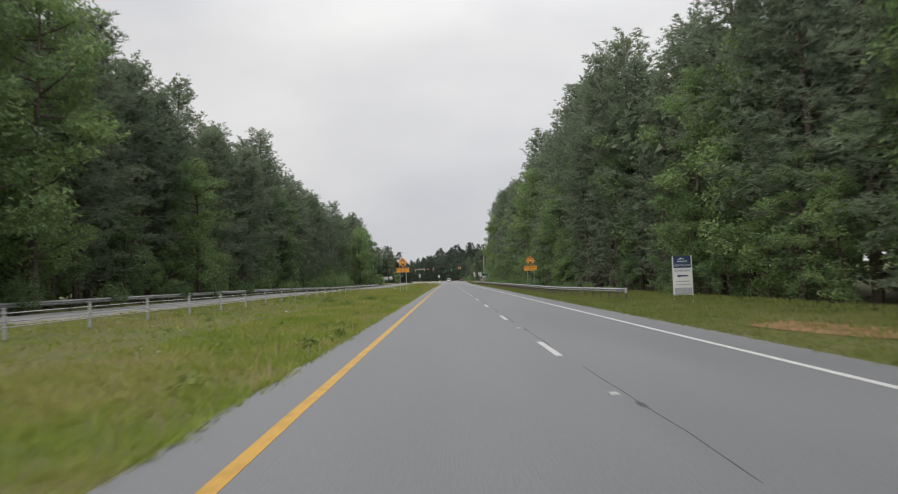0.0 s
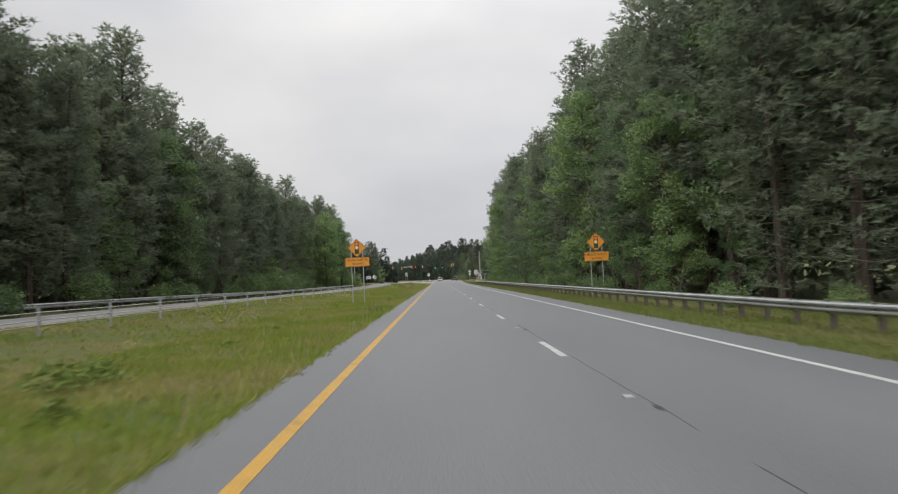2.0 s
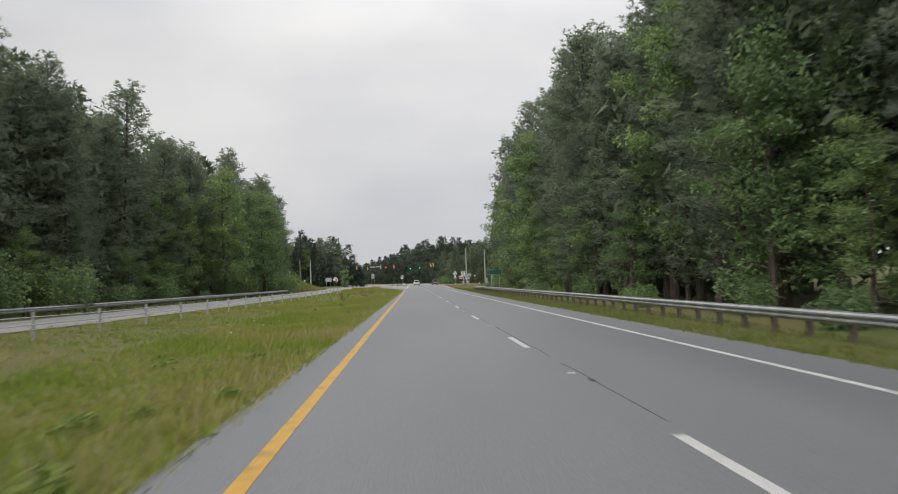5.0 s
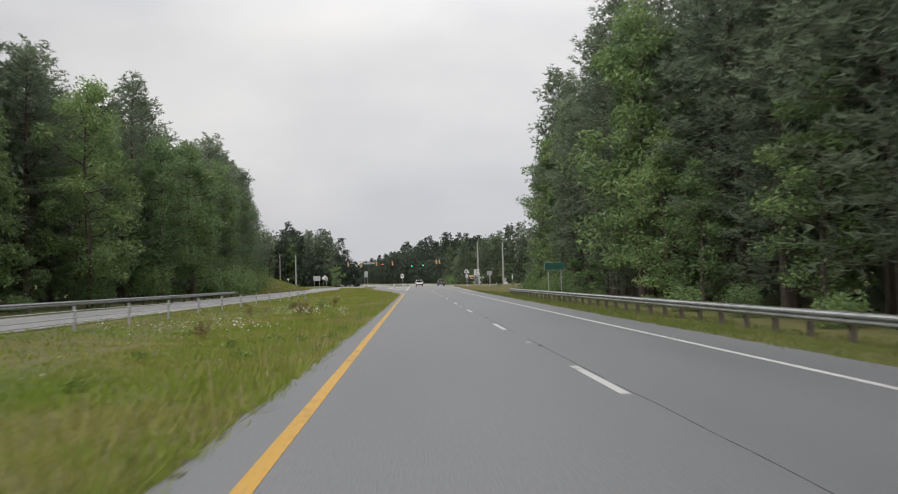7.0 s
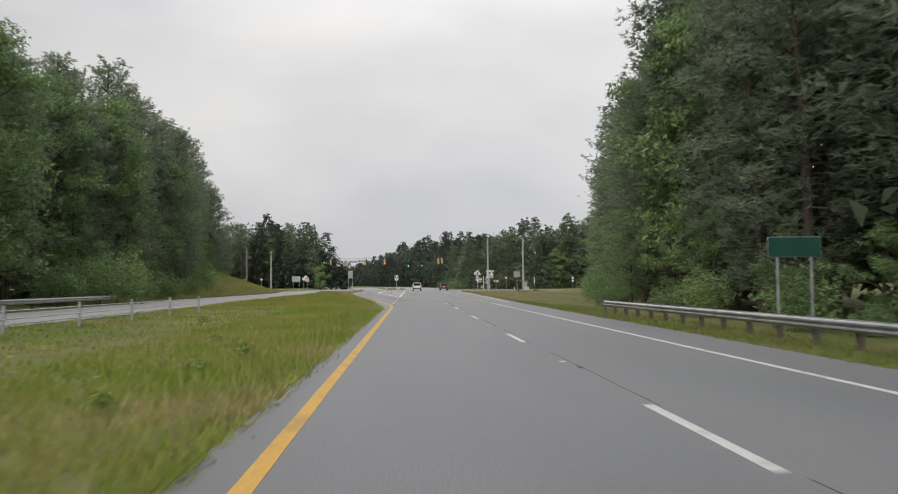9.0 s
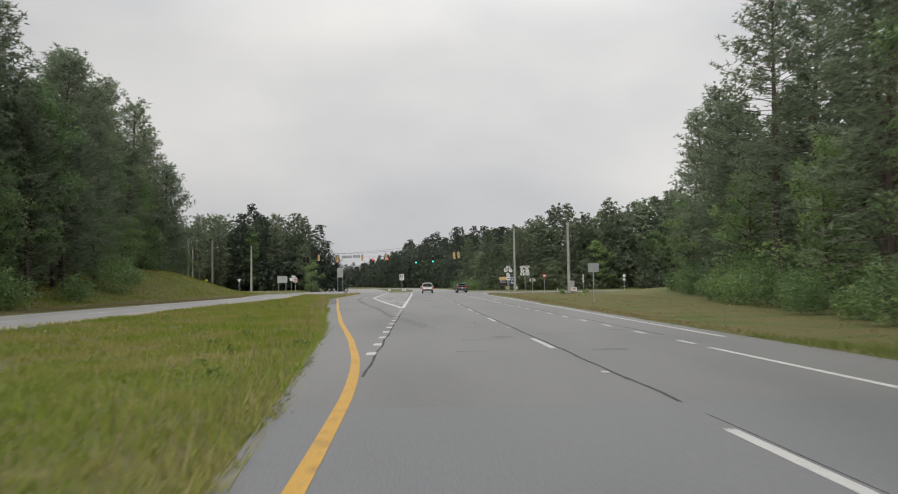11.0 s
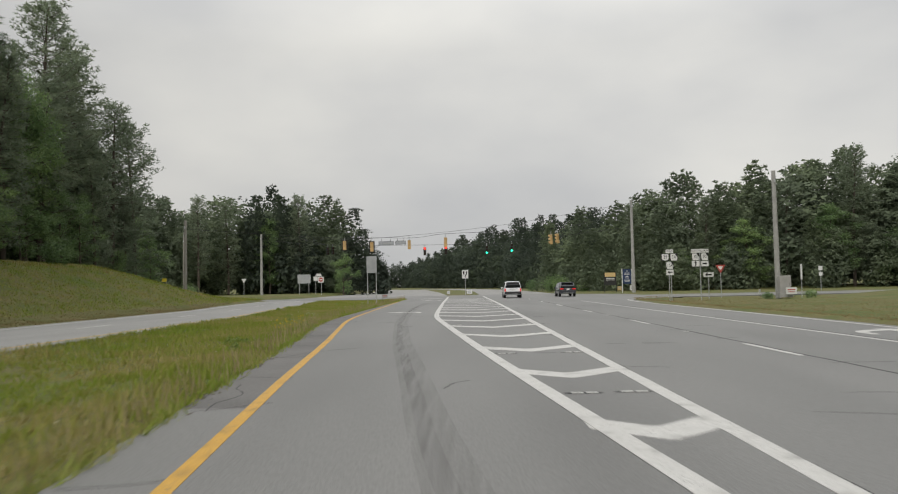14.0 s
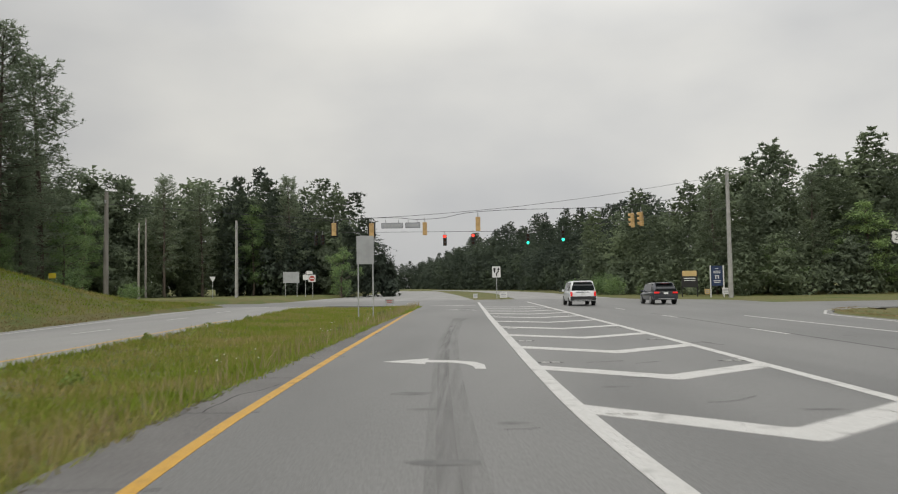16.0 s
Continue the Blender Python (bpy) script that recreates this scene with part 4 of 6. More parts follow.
def far_wood(name, spots, label, leaf=0.24, cover=0.22, near=True, foliage=None):
    """Woods too far off to tell tree from tree: ragged lumpy crowns that merge, with sprays of leaves all over them, in one mesh."""
    rng = np.random.default_rng(len(spots) + 7)
    tris = []
    for x, y, z, h, r, edge in spots:
        shape, tall = (FAR_TREES if edge and near else FAR_COARSE)[rng.integers(len(FAR_TREES))]
        a, k = rng.uniform(0, 6.283), h / tall
        turn = np.array([[math.cos(a), math.sin(a), 0], [-math.sin(a), math.cos(a), 0], [0, 0, 1]])
        tris.append(shape @ turn * np.array([k * (1.5 if edge else 1.15)] * 2 + [k]) + np.array([x, y, z]))
        lumps = 5                                 # the dark inside of the crown
        q = (np.arange(lumps) + rng.uniform(0.1, 0.9, lumps)) / lumps
        fat = r * (0.58 - 0.26 * q ** 2) * rng.uniform(0.8, 1.2, lumps) * (0.8 if edge else 1.1)
        cz = z + 0.2 + (0.80 * h - 0.2 - fat) * q
        reach = r * np.sin(np.pi * np.clip(0.25 + 0.7 * q, 0, 1)) * rng.uniform(0.1, 0.6, lumps) * (1 - 0.62 * q ** 2)
        az = rng.uniform(0, 6.283, lumps)
        for k in range(lumps):
            c = np.array([x + reach[k] * math.cos(az[k]), y + reach[k] * math.sin(az[k]), cz[k]])
            n = 130 if edge and near else 75
            d = unit(rng.normal(0, 1, (n, 3)))
            tris.append(sprigs(rng, c + d * fat[k] * rng.random((n, 1)) ** 0.4, d, 0.25 if edge and near else 0.48))
            if edge:
                n = int(4 * math.pi * fat[k] ** 2 * cover / (1.1 * leaf * leaf))
                d = unit(rng.normal(0, 1, (n, 3)))
                out = 0.86 + 0.42 * rng.random((n, 1)) ** 1.7
                tris.append(sprigs(rng, c + d * out * fat[k] * np.array([1, 1, 1.05]), d, leaf))
    me = tri_mesh(name, np.concatenate(tris), 3, foliage or M_FAR)
    ob = new(name, me)
    return tagged(ob, label, "woods", kind="stuff")


M_FAR = material("far_foliage", [(0.25, (0.110, 0.135, 0.096)), (0.5, (0.136, 0.168, 0.106)), (0.75, (0.172, 0.212, 0.114))], scale=0.11, rough=0.75, space="world", per_island=0.16, specular=0.2, translucent=0.35)
M_FAR_PINE = material("far_pine_foliage", [(0.25, (0.050, 0.066, 0.052)), (0.5, (0.066, 0.084, 0.062)), (0.75, (0.092, 0.120, 0.072))], scale=0.11, rough=0.75, space="world", per_island=0.16, specular=0.2, translucent=0.35)
frng = random.Random(8)


def add(spots, x, y, z, h, r, edge):
    spots.append((x + frng.uniform(-1.5, 1.5), y + frng.uniform(-2, 2), z, h * frng.uniform(0.86, 1.08), r, edge))


spots = []
for y in range(-60, 372, 4):                      # depth of the west wood, behind its edge
    for dx, h in ((7.6, 21), (12, 23)):
        add(spots, left_front(y) - dx, y, 0.4, h, 3.8, False)
for y in range(-60, 14, 4):
    add(spots, -28, y, 0.4, 18, 3.4, False)
far_wood("woods", spots, "deep shaded woods behind the tree edge")
spots = []
for y in range(-60, 268, 4):
    for dx, h in ((7.8, 21.5), (12.2, 24)):
        add(spots, right_front(y) + dx, y, 0.2, h, 3.8, False)
for y in range(-60, 20, 4):
    add(spots, 19, y, 0.0, 18, 3.4, False)
for x in range(22, 130, 4):                       # south bank of the east arm
    for dy, h, e in ((0, 13, True), (6, 18, False), (12, 20, False)):
        add(spots, x + 5, lerp(x, [15, 31, 60, 130], [268, 332, 341, 344]) - dy, 0.6, h, 3.8, e)
far_wood("woods", spots, "deep shaded woods behind the tree edge")
spots = []
for x in range(14, 146, 4):                       # north bank of the east arm
    for dy, h, e in ((0, 10, True), (5, 17, True), (10, 22, True), (16, 21, False), (22, 22, False)):
        add(spots, x + (2 if dy == 5 else 0), 412 + 32 * (1 - smooth(8, 27, x)) - 10 * smooth(40, 100, x) + dy, 0.15, h * lerp(x, [14, 24, 38, 54, 80], [0.60, 0.74, 0.90, 1.04, 1.05]), 3.9, e)
far_wood("woods", spots, "dense mixed green woods beyond the crossing")
spots = []
for y in range(452, 580, 8):                      # along the road beyond, east side
    for dx, h, e in ((0, 11, True), (6, 16, True), (13, 19, False)):
        add(spots, 17 + 0.02 * (y - 446) + far_bend(y) + dx, y, 1.2, h + 12 * smooth(470, 700, y), 4.4, e)
far_wood("woods", spots, "dense dark pine woods along the far road", leaf=0.42, near=False, foliage=M_FAR_PINE)
spots = []
for y in range(580, 950, 9):
    for dx, h, e in ((0, 13, True), (6, 20, True), (13, 24, False)):
        add(spots, 17 + 0.02 * (y - 446) + far_bend(y) + dx, y, 0.1, h + 6 * smooth(500, 700, y) - 4 * smooth(760, 900, y), 5.0, e)
far_wood("woods", spots, "dense dark pine woods along the far road", leaf=0.7, near=False, foliage=M_FAR_PINE)
spots = []
for x in range(-138, -32, 4):                     # north bank of the west arm
    for dy, h, e in ((0, 10, True), (5, 17, True), (10, 22, True), (16, 20, False), (22, 21, False)):
        add(spots, x, 462 + 0.1 * (-x - 30) + dy - 30 * smooth(-46, -72, x), 0.4, h, 4.0, e)
for x in range(-110, -47, 4):                     # south bank of the west arm
    for dy, h, e in ((0, 15, True), (5, 20, False), (10, 22, False)):
        add(spots, x, 384 - 4 * smooth(-60, -100, x) - dy, 1.5, h, 3.8, e)
far_wood("woods", spots, "dense mixed woods beyond the side road")
spots = []
for x, y, h in ((-31, 455, 17), (-28, 457, 15), (-25.5, 459, 11), (-23.5, 462, 8), (-27, 463, 14)):
    add(spots, x, y, 0.6, h, 3.4, True)
for y in range(456, 600, 8):                      # along the road beyond, west side
    for dx, h, e in ((0, 13, True), (6, 20, True), (13, 24, False)):
        add(spots, lerp(y, WEST_FAR_Y, WEST_FAR_X) - 8 - dx, y, 1.0, h + 8 * smooth(500, 760, y), 4.4, e)
far_wood("woods", spots, "dense dark pine woods along the far road", leaf=0.42, near=False, foliage=M_FAR_PINE)
spots = []
for y in range(600, 950, 9):
    for dx, h, e in ((0, 13, True), (6, 20, True), (13, 24, False)):
        add(spots, lerp(y, WEST_FAR_Y, WEST_FAR_X) - 6 - dx, y, 1.2, h + 8 * smooth(500, 760, y), 5.0, e)
far_wood("woods", spots, "dense dark pine woods along the far road", leaf=0.7, near=False, foliage=M_FAR_PINE)
spots = []
for i in range(90):                               # the wooded end of the view
    for dy in (0, 14):
        add(spots, -260 + i * 4.5, 950 + dy, 0.0, 19 + dy * 0.4, 6.0, dy == 0)
far_wood("woods", spots, "distant low woods closing the view", leaf=0.9, near=False, foliage=M_FAR_PINE)

# single trees that stand out of the woods round the crossing
for i in range(13):
    x = -40 - 6.5 * i + trng.uniform(-2, 2)
    y = 457 + 0.1 * (-x - 30) - 30 * smooth(-46, -72, x)
    if i % 3 == 1:
        plant(BROADS[2], x, y, trng.uniform(0.8, 1.15), trng.uniform(0, 360), "tall bright green broadleaf tree among dark pines", "trees round the crossing")
    else:
        plant(PINES[(0, 2)[i % 2]], x, y, trng.uniform(0.72, 0.98), trng.uniform(0, 360), PINE_LABEL, "trees round the crossing", 1.3)
for i in range(13):
    x = 22 + 6.0 * i + trng.uniform(-2, 2)
    y = 410.5 + 32 * (1 - smooth(8, 27, x)) - 10 * smooth(40, 100, x)
    if i % 2:
        plant(BROADS[i % 3], x, y + 3, trng.uniform(0.8, 1.1) * lerp(x, [14, 24, 38, 54, 80], [0.58, 0.70, 0.86, 1.0, 1.0]), trng.uniform(0, 360), BROAD_LABEL, "trees round the crossing", 1.5)
    else:
        plant(PINES[(0, 2)[i % 2]], x, y + 5, trng.uniform(0.72, 0.95) * lerp(x, [14, 24, 38, 54, 80], [0.58, 0.70, 0.86, 1.0, 1.0]), trng.uniform(0, 360), PINE_LABEL, "trees round the crossing", 1.3)

plant(BROADS[3], -29.6, 447.0, 1.25, 40, "small bright green broadleaf tree at the far corner", "trees round the crossing", 0.9)

# shrubs at the feet of the woods
def shrub_mesh(seed, r, h, leaves):
    rng = np.random.default_rng(seed)
    p = unit(rng.normal(0, 1, (leaves, 3))) * (rng.random((leaves, 1)) ** 0.4)
    lump = 1 + 0.3 * np.sin(p[:, :1] * 7 + seed) * np.cos(p[:, 1:2] * 6)
    p = p * lump * np.array([r, r, h * 0.55]) + np.array([0, 0, h * 0.5])
    return tri_mesh("shrub", leaf_tips(rng, p, 0.115), 3, M_LEAF)


SHRUBS = [shrub_mesh(41, 1.6, 2.2, 1800), shrub_mesh(42, 1.3, 1.6, 1300), shrub_mesh(43, 2.0, 3.2, 2400)]


def shrub(x, y, s, k, label="low leafy green shrub", group="shrubs along the woods"):
    ob = new("shrub", SHRUBS[k])
    ob.matrix_basis = pose(x, y, land(x, y) - 0.05, 0, 0, trng.uniform(0, 360)) @ Matrix.Diagonal((s, s, s, 1))
    return tagged(ob, label, "shrub", group)


for y in range(20, 359, 12):
    shrub(left_front(y) + trng.uniform(0.2, 1.6), y + trng.uniform(-3, 3), trng.uniform(0.7, 1.3), trng.randrange(3))
for y in [y for y in range(22, 261, 8) if not 26 < y < 64]:
    shrub(right_front(y) - trng.uniform(0.0, 1.2), y + trng.uniform(-3, 3), trng.uniform(0.4, 0.75), trng.randrange(3))
for y in range(262, 336, 5):
    shrub(lerp(y, [262, 290, 336], [15.0, 21.0, 31.5]) + trng.uniform(-0.6, 1.0), y, trng.uniform(0.6, 1.1), (0, 2)[y % 2])
for x, y, s, k in ((13, 431, 0.9, 2), (16.5, 428, 0.7, 0), (12, 437, 1.0, 2), (9.5, 449, 1.1, 0), (-24, 266, 1.3, 2), (-27, 261, 1.2, 0), (-27.5, 267, 1.2, 2),
                   (24.5, 356.1, 0.45, 1), (21.0, 356.4, 0.4, 1), (-52, 391, 0.9, 2), (-47, 406.7, 0.9, 0), (-55, 407, 1.1, 2)):
    shrub(x, y, s, k)


# ---- grasses and weeds of the verges ----
def blades(name, spots, heights, label, mat, width=0.028, lean=0.35, seed=3):
    """Upright tapering blades, three or more to a tuft, as one mesh."""
    rng = np.random.default_rng(seed)
    p = np.asarray(spots, dtype=np.float64)
    n = len(p)
    h = np.asarray(heights)[:, None]
    az = rng.uniform(0, 6.283, n)
    side = np.stack([np.cos(az), np.sin(az), np.zeros(n)], axis=1)
    tip = p + np.concatenate([rng.normal(0, lean, (n, 2)) * h, h], axis=1)
    w = width * rng.uniform(0.6, 1.5, (n, 1))
    me = tri_mesh(name, np.stack([p - side * w, p + side * w, tip], axis=1).reshape(-1, 3), 3, mat)
    return tagged(new(name, me), label, "grass", kind="stuff")


grng = np.random.default_rng(17)


def scatter(n, x_of, y0, y1, keep=lambda x, y: True):
    out = []
    ys = y0 + (y1 - y0) * grng.random(n)
    us = grng.random(n)
    for y, u in zip(ys, us):
        x = x_of(y, u)
        if paved(x, y) < 0.02 and keep(x, y):
            out.append((x, y, max(-0.3, land(x, y)) - 0.01))
    return out


def tufts(spots, per, spread):
    p = np.repeat(np.asarray(spots), per, axis=0)
    p[:, :2] += grng.normal(0, spread, (len(p), 2))
    return p


med = lambda y, u: left_edge(y) + 0.05 - (u ** 1.25) * (left_edge(y) - lerp(y, WEST_NEAR_Y, WEST_NEAR_X))
def median_heights(s):
    patch = np.array([0.5 + 0.5 * noise.noise(Vector((x * 0.22, y * 0.1, 3))) for x, y, z in s])
    near = np.clip(0.3 + (np.array([left_edge(y) for x, y, z in s]) - s[:, 0]) / 0.7, 0.5, 1.0)
    return (0.11 + 0.20 * patch * grng.random(len(s))) * near


med_far = lambda y, u: left_edge(y) - 1.0 - u * (left_edge(y) - 1.0 - lerp(y, WEST_NEAR_Y, WEST_NEAR_X))
s = tufts(scatter(20000, med_far, -5, 258), 5, 0.16)
blades("far_median_grass", s, 0.75 * median_heights(s), "rough grass of the median, green and straw", M_BLADE, width=0.020, seed=14)
s = tufts(scatter(42000, lambda y, u: left_edge(y) + 0.05 - 5.5 * u ** 1.6, -2, 258), 6, 0.10)
blades("median_grass", s, median_heights(s), "knee-high rough grass of the median, green and straw", M_BLADE, width=0.010, seed=4)
s = tufts(scatter(24000, med, 258, 383), 6, 0.09)
blades("turn_lane_grass", s, median_heights(s), "lush green grass of the narrowing median", M_BLADE_GREEN, width=0.014, seed=9)
rim = []
for y in -2 + 382 * grng.random(7000):
    clump = 0.5 + 0.5 * noise.noise(Vector((1.5, y * 0.7, 2)))
    if grng.random() < 0.25 + 0.75 * clump:
        rim.append((left_edge(y) + 0.06 - abs(grng.normal(0, 0.09)), y, -0.03))
s = tufts(rim, 7, 0.045)
blades("edge_grass", s, 0.07 + 0.20 * grng.random(len(s)) ** 1.5, "ragged grass hanging over the road's edge", M_BLADE, width=0.008, lean=0.75, seed=19)
stalks = np.asarray(scatter(1500, lambda y, u: left_edge(y) - 0.05 - 0.9 * u ** 2, 290, 383) + scatter(1200, lambda y, u: left_edge(y) - 0.1 - 1.5 * u ** 2, -5, 290))
blades("seeding_grass", stalks, 0.25 + 0.35 * grng.random(len(stalks)), "thin dry seeding stalks at the median's edge", M_STALK, width=0.012, lean=0.2, seed=10)
# east verge blades: the shade under the trees is in their colour
right_verge = lambda y, u: right_edge(y) + 0.02 + 4.2 * u ** 1.4
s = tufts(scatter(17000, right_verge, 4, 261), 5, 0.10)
blades("verge_grass", s, 0.05 + 0.12 * grng.random(len(s)), "short green verge grass beside the guardrail, shade put into its colour", M_SHADED_VERGE, width=0.014, seed=5)
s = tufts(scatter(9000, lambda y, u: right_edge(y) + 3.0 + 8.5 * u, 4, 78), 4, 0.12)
blades("wood_side_grass", s, 0.06 + 0.16 * grng.random(len(s)), "rough grass between the road and the east wood, shade put into its colour", M_SHADED_VERGE, width=0.016, seed=15)
island = lambda y, u: right_edge(y) + 0.05 + 16 * u ** 1.5
s = tufts(scatter(9000, island, 261, 364), 5, 0.14)
blades("corner_grass", s, 0.03 + 0.06 * grng.random(len(s)), "dry mown grass of the corner verge", M_STRAW, width=0.014, lean=0.6, seed=6)
bank = lambda y, u: -29.5 - 12 * u
s = tufts(scatter(26000, bank, 261, 391), 4, 0.16)
blades("bank_grass", s, 0.08 + 0.14 * grng.random(len(s)), "green grass on top of the west bank", M_BLADE_GREEN, width=0.02, seed=7)
s = tufts(scatter(9000, lambda y, u: -25.3 - 4.2 * u, 261, 391), 4, 0.14)
blades("bank_straw", s, 0.03 + 0.08 * grng.random(len(s)), "dry brownish grass on the bank's foot", M_STRAW, width=0.02, seed=8)



weeds = []
wrng = np.random.default_rng(23)


def weed(x, y, r, h, n):
    """The leaves of one low bushy weed."""
    p = np.stack([wrng.normal(0, r * 0.45, n), wrng.normal(0, r * 0.45, n), h * wrng.random(n) ** 0.8], axis=1)
    p[:, 2] *= np.exp(-(p[:, 0] ** 2 + p[:, 1] ** 2) / (r * r))
    weeds.append(leaf_faces(wrng, p + np.array([x, y, land(x, y)]), 0.035 + 0.03 * h))


for x, y, s, k in ((-6.5, 61.5, 1.1, 0), (-6.2, 62.4, 0.9, 0), (-9.25, 58.7, 0.9, 0), (-6.7, 50.5, 1.0, 0), (-5.0, 58.5, 0.7, 1), (-3.3, 17.5, 0.7, 1), (-3.0, 20.5, 0.7, 1),
                   (-3.2, 84.0, 0.9, 1), (-3.4, 85.5, 0.8, 1), (-6.3, 210.5, 1.0, 0), (-8.4, 212, 1.0, 0), (-10.4, 293, 0.9, 1), (-9.2, 278, 0.8, 1)):
    weed(x, y, (0.6, 0.4)[k] * s, (0.55, 0.4)[k] * s, (420, 240)[k])
for i in range(150):
    y = wrng.uniform(4, 376)
    weed(left_edge(y) - wrng.uniform(0.2, 8) * wrng.random() - 0.2, y, wrng.uniform(0.15, 0.4), wrng.uniform(0.15, 0.32), 110)
tagged(new("weeds", tri_mesh("weeds", np.concatenate(weeds), 4, M_WEED)), "low leafy weeds in the rough median grass", "weeds", kind="stuff")



def flowers(name, centres, mat, label, per, spread, size):
    rng = np.random.default_rng(len(centres) + 60)
    out = []
    for x, y in centres:
        z = land(x, y)
        c = np.stack([x + rng.normal(0, spread, per), y + rng.normal(0, spread * 2.2, per), z + rng.uniform(0.32, 0.62, per)], axis=1)
        c[:, 0] = np.minimum(c[:, 0], np.array([left_edge(b) for b in c[:, 1]]) - 0.25)
        out.append(leaf_faces(rng, c, size, 0.0))
    return tagged(new(name, tri_mesh(name, np.concatenate(out), 4, mat)), label, "flowers", kind="stuff")


flowers("white_wildflowers", [(wrng.uniform(-13, -4), y) for y in range(14, 60, 3)] + [(wrng.uniform(-12, -4), y) for y in range(102, 251, 5)] + [(-10.6, 321.9), (-10.9, 323), (-11.2, 320)] + [(wrng.uniform(-12, -8), y) for y in range(261, 379, 9)], M_PETAL_W, "scattered white wildflower heads", 9, 0.5, 0.02)
def dock(x, y, h, n, label):
    """A clump of rusty seed stalks."""
    rng = np.random.default_rng(int(x * 7 + y * 13) % 9973)
    z = land(x, y)
    out = []
    for i in range(n):
        bx, by = x + rng.normal(0, 0.14), y + rng.normal(0, 0.14)
        tall, lx, ly = h * rng.uniform(0.65, 1.1), rng.normal(0, 0.12), rng.normal(0, 0.12)
        q = np.linspace(0, 1, 26)[:, None]
        c = np.array([bx, by, z]) + q * np.array([lx, ly, tall])
        out.append(leaf_faces(rng, c + rng.normal(0, 0.012, c.shape) * (1 + 2.5 * q), 0.016))
        head = np.array([bx + lx, by + ly, z + tall]) - np.array([lx, ly, tall]) * (0.45 * rng.random((60, 1)))
        out.append(leaf_faces(rng, head + rng.normal(0, 0.028, (60, 3)), 0.02))
    return tagged(new("dock_plant", tri_mesh("dock_plant", np.concatenate(out), 4, M_DOCK)), label, "weed", kind="stuff")


for x, y, h, n in ((-5.5, 195.9, 0.8, 16), (-5.2, 196.6, 0.65, 10), (-5.5, 210.2, 0.7, 12), (-7.6, 195.8, 0.75, 8), (-6.4, 184.0, 0.6, 9), (-8.9, 286.8, 0.85, 5), (-6.9, 203.0, 0.6, 8)):
    dock(x, y, h, n, "clump of rusty brown seed stalks in the median grass")
flowers("tall_white_flowers", [(-3.2, 190.7), (-3.3, 191.0)], M_PETAL_W, "tall clump of small white flowers at the road's edge", 40, 0.12, 0.02)
flowers("daisy_patch", [(-7.5, 185.5), (-6.2, 186.5), (-8.5, 187.0), (-5.2, 184.8), (-9.4, 186.0), (-4.9, 194.0), (-5.5, 195.0), (-4.4, 193.2), (-6.1, 196.0), (-7.7, 112.1), (-6.2, 110.6), (-8.4, 113.3)], M_PETAL_W, "patch of white wildflowers in the median grass", 34, 0.38, 0.030)
flowers("yellow_wildflowers", [(-10.3, 315.3), (-10.6, 316.7), (-9.9, 314.1), (-10.2, 317.9)] + [(wrng.uniform(-12, -5), y) for y in range(40, 110, 6)] + [(wrng.uniform(-12, -6), y) for y in range(144, 291, 12)], M_PETAL_Y, "scattered yellow wildflower heads", 16, 0.35, 0.026)
clay = [(10.4 + 1.6 * math.cos(a) * (1 + 0.3 * math.sin(3 * a)), 20.5 + 3.6 * math.sin(a)) for a in [i * math.pi / 10 for i in range(20)]]
tagged(raw("bare_clay_patch", [(x, y, land(x, y) + 0.03) for x, y in clay + [(10.4, 20.5)]], [(i, (i + 1) % 20, 20) for i in range(20)], M_CLAY), "bare patch of orange clay in the verge", "soil", kind="stuff")


